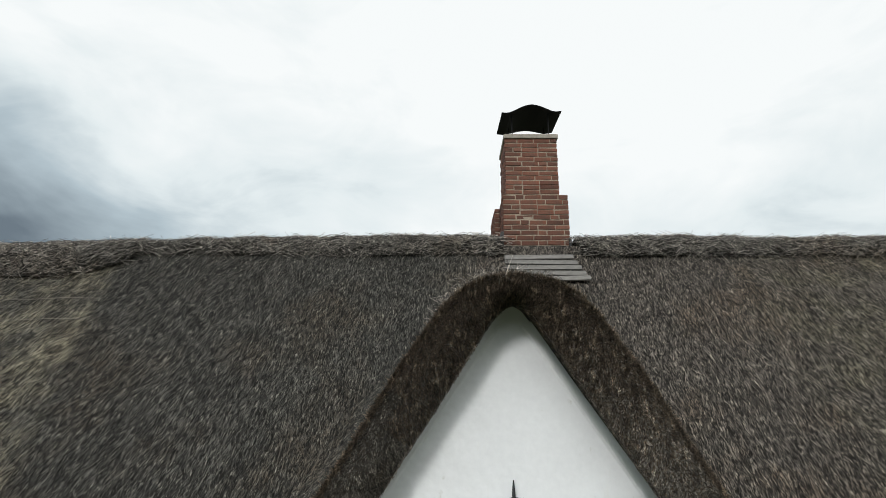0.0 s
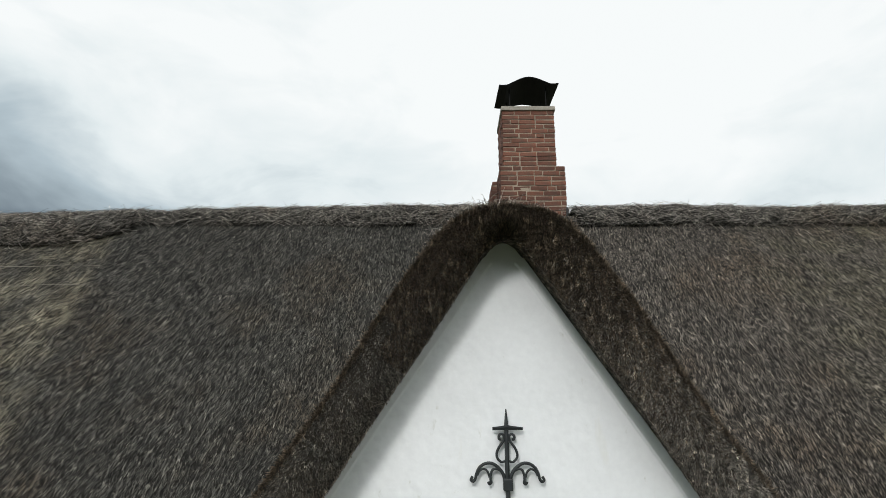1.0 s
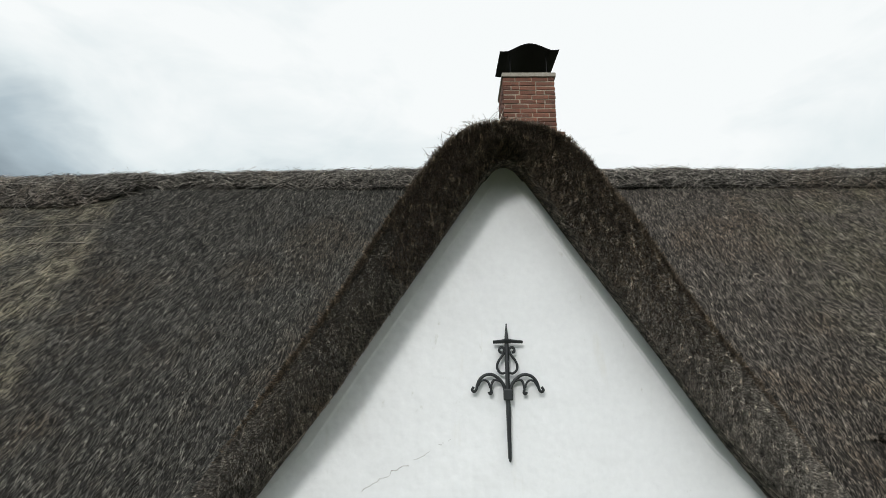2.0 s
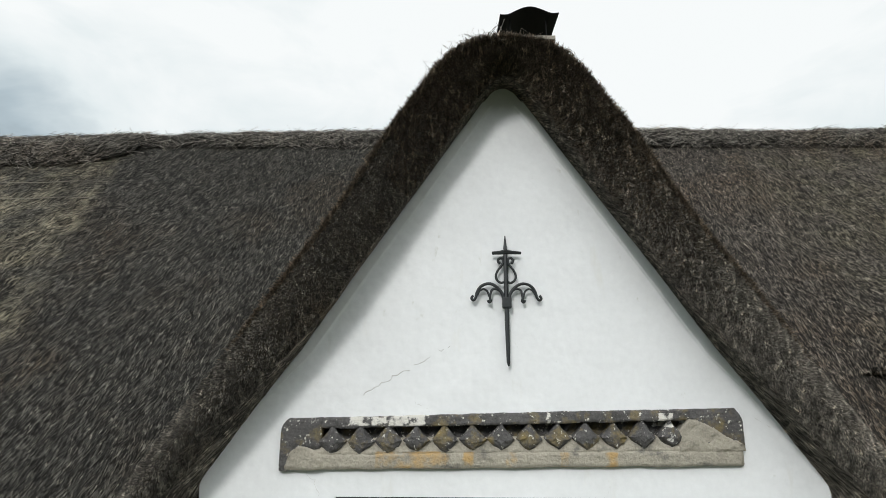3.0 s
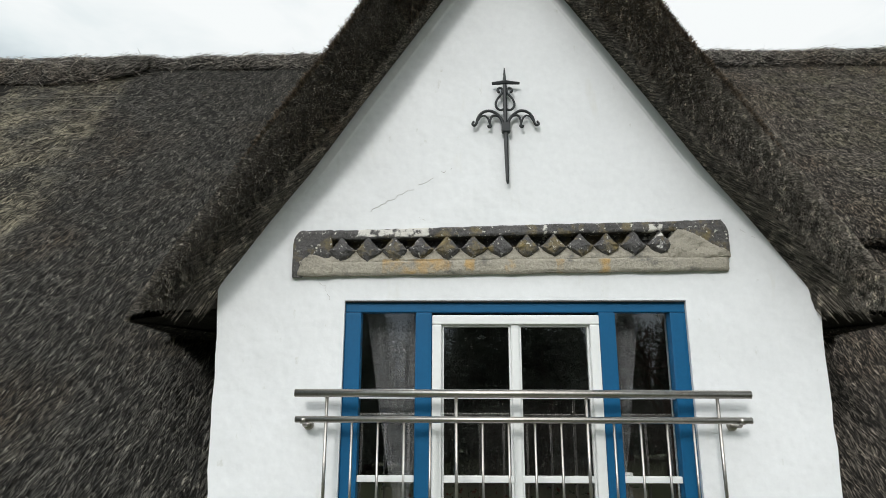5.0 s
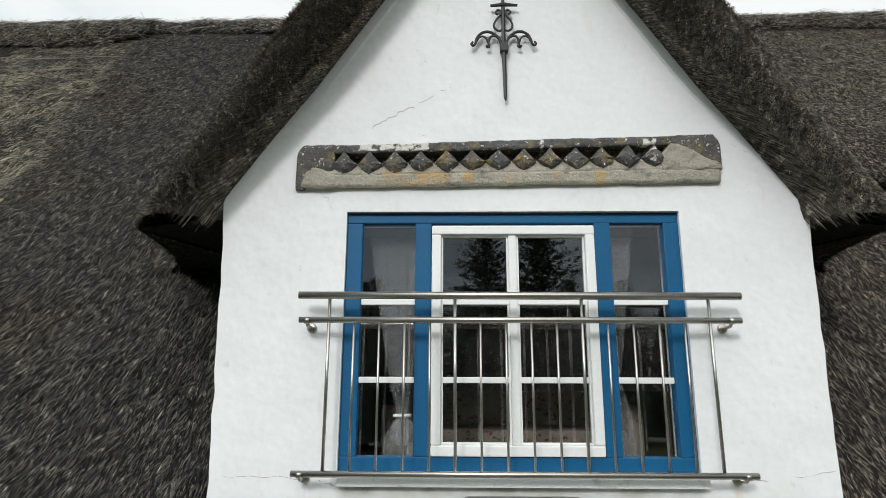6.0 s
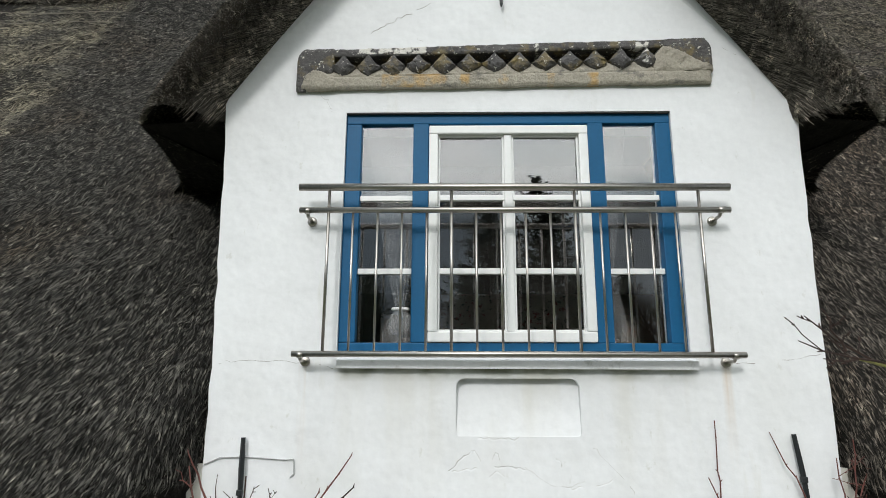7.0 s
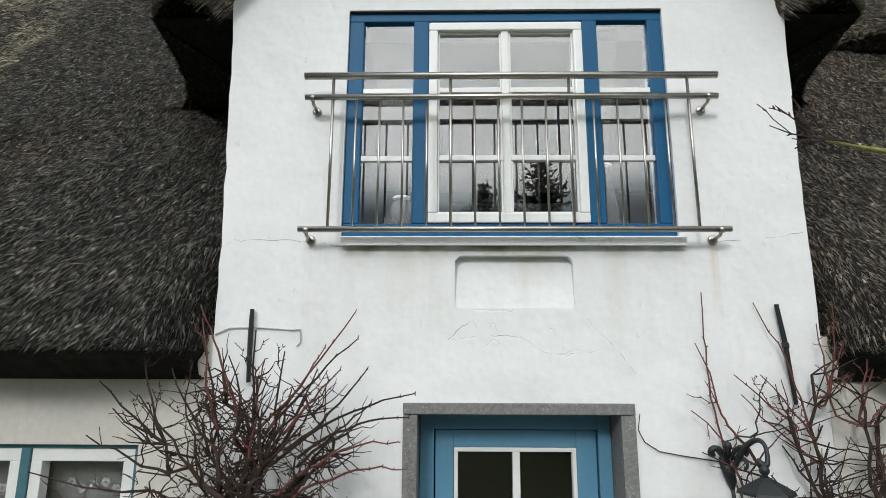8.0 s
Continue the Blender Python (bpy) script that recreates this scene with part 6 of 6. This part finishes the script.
# ---- garden trees across the lawn, mirrored in the panes ----
def conifer(at, height, spread, seed, core_share=0.55, dense=14):
    t = thing("conifer", "dark green conifer across the lawn", "tree", at, "garden trees")
    r = random.Random(seed)
    part("trunk", tube([(0, 0, 0), (0.05, 0, height * 0.5), (0, 0, height * 0.99)], [0.22, 0.13, 0.015], 8), "bark", t)
    q = np.random.default_rng(seed)
    core = []
    for i in range(22):
        z = 0.5 + (height * 0.93 - 0.5) * i / 21
        k = 1 - z / height
        core.append([((core_share * spread * k ** 0.8) * (0.75 + 0.5 * r.random()) * math.cos(a), (core_share * spread * k ** 0.8) * (0.75 + 0.5 * r.random()) * math.sin(a), z + r.gauss(0, 0.08))
                     for a in [2 * math.pi * j / 18 for j in range(18)]])
        core[-1].append(core[-1][0])
    link("inner_foliage", grid_mesh("inner_foliage", np.array(core)), "needles", t)
    base, way, L, R = [], [], [], []
    z = 0.8
    while z < height * 0.985:
        k = 1 - z / height
        reach = spread * k ** 0.8 + 0.12
        for _ in range(7 if k > 0.15 else 5):
            a = r.uniform(0, 2 * math.pi)
            reach_i = reach * r.uniform(0.45, 1.2)
            d = np.array([math.cos(a), math.sin(a), 0.30 - 0.30 * k + r.gauss(0, 0.22)])
            m = max(4, int(reach_i * dense))
            f = q.random(m) ** 0.7
            p = np.array([0, 0, z]) + d * (reach_i * f)[:, None]
            p[:, 2] += 0.25 * (f ** 2) * reach_i * 0.35
            base.append(p)
            side = np.array([-d[1], d[0], 0])
            way.append(d[None] * 0.6 + side[None] * q.normal(0, 0.9, (m, 1)) + q.normal(0, 0.45, (m, 3)))
            L.append(q.uniform(0.18, 0.45, m) * (1 - 0.4 * f) * (0.5 + 0.7 * k))
            R.append(q.uniform(0.03, 0.075, m))
            base.append(np.array([[0, 0, z]]))
            way.append(d[None])
            L.append(np.array([reach_i]))
            R.append(np.array([0.02]))
        z += r.uniform(0.07, 0.15) * (0.6 + k)
    me = stalks_mesh("crown", np.concatenate(base), np.concatenate(way), np.concatenate(L), np.concatenate(R), up=np.tile([[0.1, 0.2, 0.97]], (sum(map(len, base)), 1)))
    tagged(link("crown", me, "needles", t), kind="stuff")


conifer((4.7, -22.0, 0), 12.0, 3.7, 1, 0.06, 10)
conifer((2.3, -23.5, 0), 11.3, 3.9, 2, 0.06, 8)
conifer((-3.8, -30.0, 0), 9.4, 3.2, 3, dense=6)
belt = [o for o in scene.objects if o.name.startswith("conifer")][-1]
_r = random.Random(2)
for k in range(12):
    copy_thing(belt, pose(-17 + 3.1 * k + _r.uniform(-0.5, 0.5), -31 + _r.uniform(-1.5, 1.5), 0, 0, 0, _r.uniform(0, 360)))


def bare_tree(at, height, seed):
    t = thing("garden_tree", "leafless broad garden tree across the lawn", "tree", at, "garden trees")
    r = random.Random(seed)
    bm = bmesh.new()
    add_tube(bm, [(0, 0, 0), (0.05, 0, height * 0.25), (0, 0.05, height * 0.45)], [0.24, 0.18, 0.12], 8)
    part("trunk", bm, "bark", t, smooth=True)
    bm = bmesh.new()

    def grow(a, d, ln, rad, k):
        b = a + d * ln
        add_tube(bm, [a, a.lerp(b, 0.5) + Vector([r.gauss(0, 0.05) * ln for _ in range(3)]), b], [rad, rad * 0.8, rad * 0.6], 5)
        if k:
            for _ in range(3 if k > 1 else 4):
                o = (d + Vector((r.gauss(0, 0.55), r.gauss(0, 0.55), r.gauss(0.12, 0.3)))).normalized()
                grow(a.lerp(b, r.uniform(0.55, 1)), o, ln * r.uniform(0.55, 0.8), rad * 0.55, k - 1)
    for _ in range(5):
        grow(Vector((0, 0, height * r.uniform(0.25, 0.45))), Vector((r.gauss(0, 0.6), r.gauss(0, 0.6), 0.8)).normalized(), height * 0.25, 0.09, 4)
    part("crown", bm, "bark", t)


bare_tree((9.4, -21.0, 0), 8.5, 5)
bare_tree((-6.5, -26.0, 0), 8.0, 6)


# ---- reeds standing out of the thatch ----
def reeds():
    for s in (-1, 1):
        P = SHEETS[s]

        def near(A):
            d = np.abs(A[..., 0] - MID)
            return np.where(d < 6.1, 1.0, 0.03) * np.where(A[..., 2] < 4.4, 1.0 * (d < 4.6) + 0.1, 1.0) * np.where((A[..., 2] < 6.2) & (d > 4.6), 0.3, 1.0)
        n = 330000
        pos, du, dv, nn = scatter(P, n, near)
        out = np.where(nn[:, 1:2] > 0, -nn, nn)
        down = np.array([[0, -0.615, -0.788]]) + np.zeros((n, 3))
        # reeds lean away from the dormer, more so low down
        lean = (0.04 if s < 0 else -0.12) + 0.12 * wave(pos[:, 0:1], pos[:, 2:3], 9, 1.2)
        way = down + np.array([[s, 0, 0]]) * lean
        way = norm(way - out * np.sum(way * out, -1, keepdims=True))
        way = way + rng.normal(0, 0.12, (n, 3)) + out * (rng.uniform(0.04, 0.36, (n, 1)) + 0.18 * np.clip((5.0 - pos[:, 2:3]) / 1.5, 0, 1) * rng.random((n, 1)))
        big = np.interp(pos[:, 2], [3.2, 5.2, 7.5], [1.15, 1.2, 1.75])
        big = big * np.where(rng.random(n) < 0.22, 1.75, 1.0)      # some stand in thicker bundles
        if s > 0:
            big = big * 0.82
        # trimmed short along the dormer's rim
        rim = np.abs(pos[:, 0] - MID) - np.interp(pos[:, 2], OUT_Z, OUT_W)
        trim = np.where((pos[:, 2] > 4.4) & (pos[:, 2] < TOP_Z + 0.05), np.clip(0.35 + rim / 0.35, 0.35, 1), 1.0)
        L = rng.uniform(0.022, 0.058, n) * big * trim
        me = spikes_mesh("reeds", pos - out * 0.004, way, L, rng.uniform(0.0026, 0.0062, n) * big ** 0.6, out)
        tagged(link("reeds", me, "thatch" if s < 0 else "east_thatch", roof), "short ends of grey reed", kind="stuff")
    # stubble of the cut face
    def fade(lo, hi, rising):
        """Weight that rises (or falls) along the band between two stations, so that two kinds mix."""
        def weight(A):
            k = np.clip((np.arange(A.shape[0]) - lo) / (hi - lo), 0, 1)[:, None] + 0.0 * A[..., 0]
            return (k if rising else 1 - k) + 1e-6
        return weight

    for F, n, mat, label, mix in ((BAND[80:, 8:], 52000, "stubble", "cut reed ends, sunlit brightness put into pale colour", fade(0, 40, True)), (BAND[50:122, 8:19], 28000, "brown_stubble", "brown cut reed ends", fade(28, 70, False)),
                             (BAND[:74, 8:], 42000, "grey_stubble", "grey cut reed ends", fade(52, 73, False)), (BAND[54:118, 17:], 26000, "brown_stubble", "brown cut reed ends", fade(24, 62, False))):
        pos, du, dv, nn = scatter(F, n, mix)
        out = np.where(nn[:, 1:2] > 0, -nn, nn)
        way = out + np.array([[0, -0.2, -0.55]]) + norm(du) * 0.15 + rng.normal(0, 0.28, (n, 3))
        L = rng.uniform(0.006, 0.026, n)
        tagged(link("stubble", stalks_mesh("stubble", pos - out * 0.005, way, L, rng.uniform(0.0024, 0.0050, n), tip=0.35, up=np.cross(way, rng.normal(0, 1, (n, 3)))), mat, roof), label, kind="stuff")
    # shaggy rim over the gable
    R = BAND[:, -2:]
    n = 9000
    pos, du, dv, nn = scatter(R, n, lambda A: np.clip((A[..., 2] - 5.2) / 0.6, 0.001, 1))
    rad = norm(pos - np.array([[MID, -0.3, 5.0]]))
    way = rad * 0.25 + np.array([[0, -0.6, 0.0]]) + rng.normal(0, 0.4, (n, 3))
    tagged(link("stubble", stalks_mesh("stubble", pos, way, rng.uniform(0.012, 0.04, n), rng.uniform(0.0022, 0.0042, n), tip=0.3), "brown_stubble", roof), "shaggy reed rim", kind="stuff")
    # combed reeds under the lip
    U = BAND[:, 1:11]
    n = 30000
    pos, du, dv, nn = scatter(U, n, lambda A: np.clip((A[..., 2] - 4.50) / 0.10, 0.15, 1))
    side = np.sign(pos[:, 0:1] - MID)
    low = np.clip((5.6 - pos[:, 2:3]) / 1.0, 0, 1)
    way = du * (0.9 - 0.35 * low) + dv * side * (0.5 + 0.4 * low) + rng.normal(0, 0.055, (n, 3))
    me = stalks_mesh("combed_reeds", pos, way, rng.uniform(0.03, 0.085, n) * (1 + 0.3 * low[:, 0]), rng.uniform(0.0009, 0.0019, n))
    tagged(link("combed_reeds", me, "combed", roof), "combed pale reeds under the verge", kind="stuff")
    # loose twigs on the dormer's crown
    n = 2600
    x = np.clip(rng.normal(MID - 0.14, 0.16, n), MID - 0.38, MID + 0.34)
    pos = np.stack([x, rng.uniform(-0.38, 0.3, n), np.interp(np.abs(x - MID), OUT_W[::-1], OUT_Z[::-1]) + rng.uniform(-0.02, 0.03, n)], -1)
    way = rng.normal(0, 1, (n, 3)) * np.array([[1, 0.8, 0.35]])
    tagged(link("brushwood", stalks_mesh("brushwood", pos, way, rng.uniform(0.04, 0.12, n), rng.uniform(0.001, 0.0022, n), rng.normal(0, 0.02, (n, 3))), "heather", roof), "loose heather twigs", kind="stuff")
    # fringe of the eaves
    for s in (-1, 1):
        e = SHEETS[s][0]
        n = 9000
        i = rng.integers(0, len(e) - 1, n)
        pos = e[i] + (e[i + 1] - e[i]) * rng.random((n, 1)) + np.stack([np.zeros(n), rng.uniform(-0.01, 0.05, n), rng.uniform(-0.022, 0.012, n)], -1)
        way = np.array([[s * 0.45, -0.5, -0.7]]) + rng.normal(0, 0.2, (n, 3))
        tagged(link("reeds", stalks_mesh("reeds", pos, way, rng.uniform(0.015, 0.035, n), rng.uniform(0.0018, 0.0036, n)), "thatch", roof), "reed ends along the eaves", kind="stuff")
        pos, du, dv, nn = scatter(ENDS[s], 5000)
        out = np.array([[-s, 0, 0]]) + np.zeros((5000, 3))
        way = np.array([[-s * 0.15, -0.35, -0.8]]) + rng.normal(0, 0.15, (5000, 3))
        tagged(link("reeds", stalks_mesh("reeds", pos + out * 0.003, way, rng.uniform(0.02, 0.045, 5000), rng.uniform(0.002, 0.0042, 5000)), "grey_stubble", roof), "reed ends beside the wall", kind="stuff")


reeds()
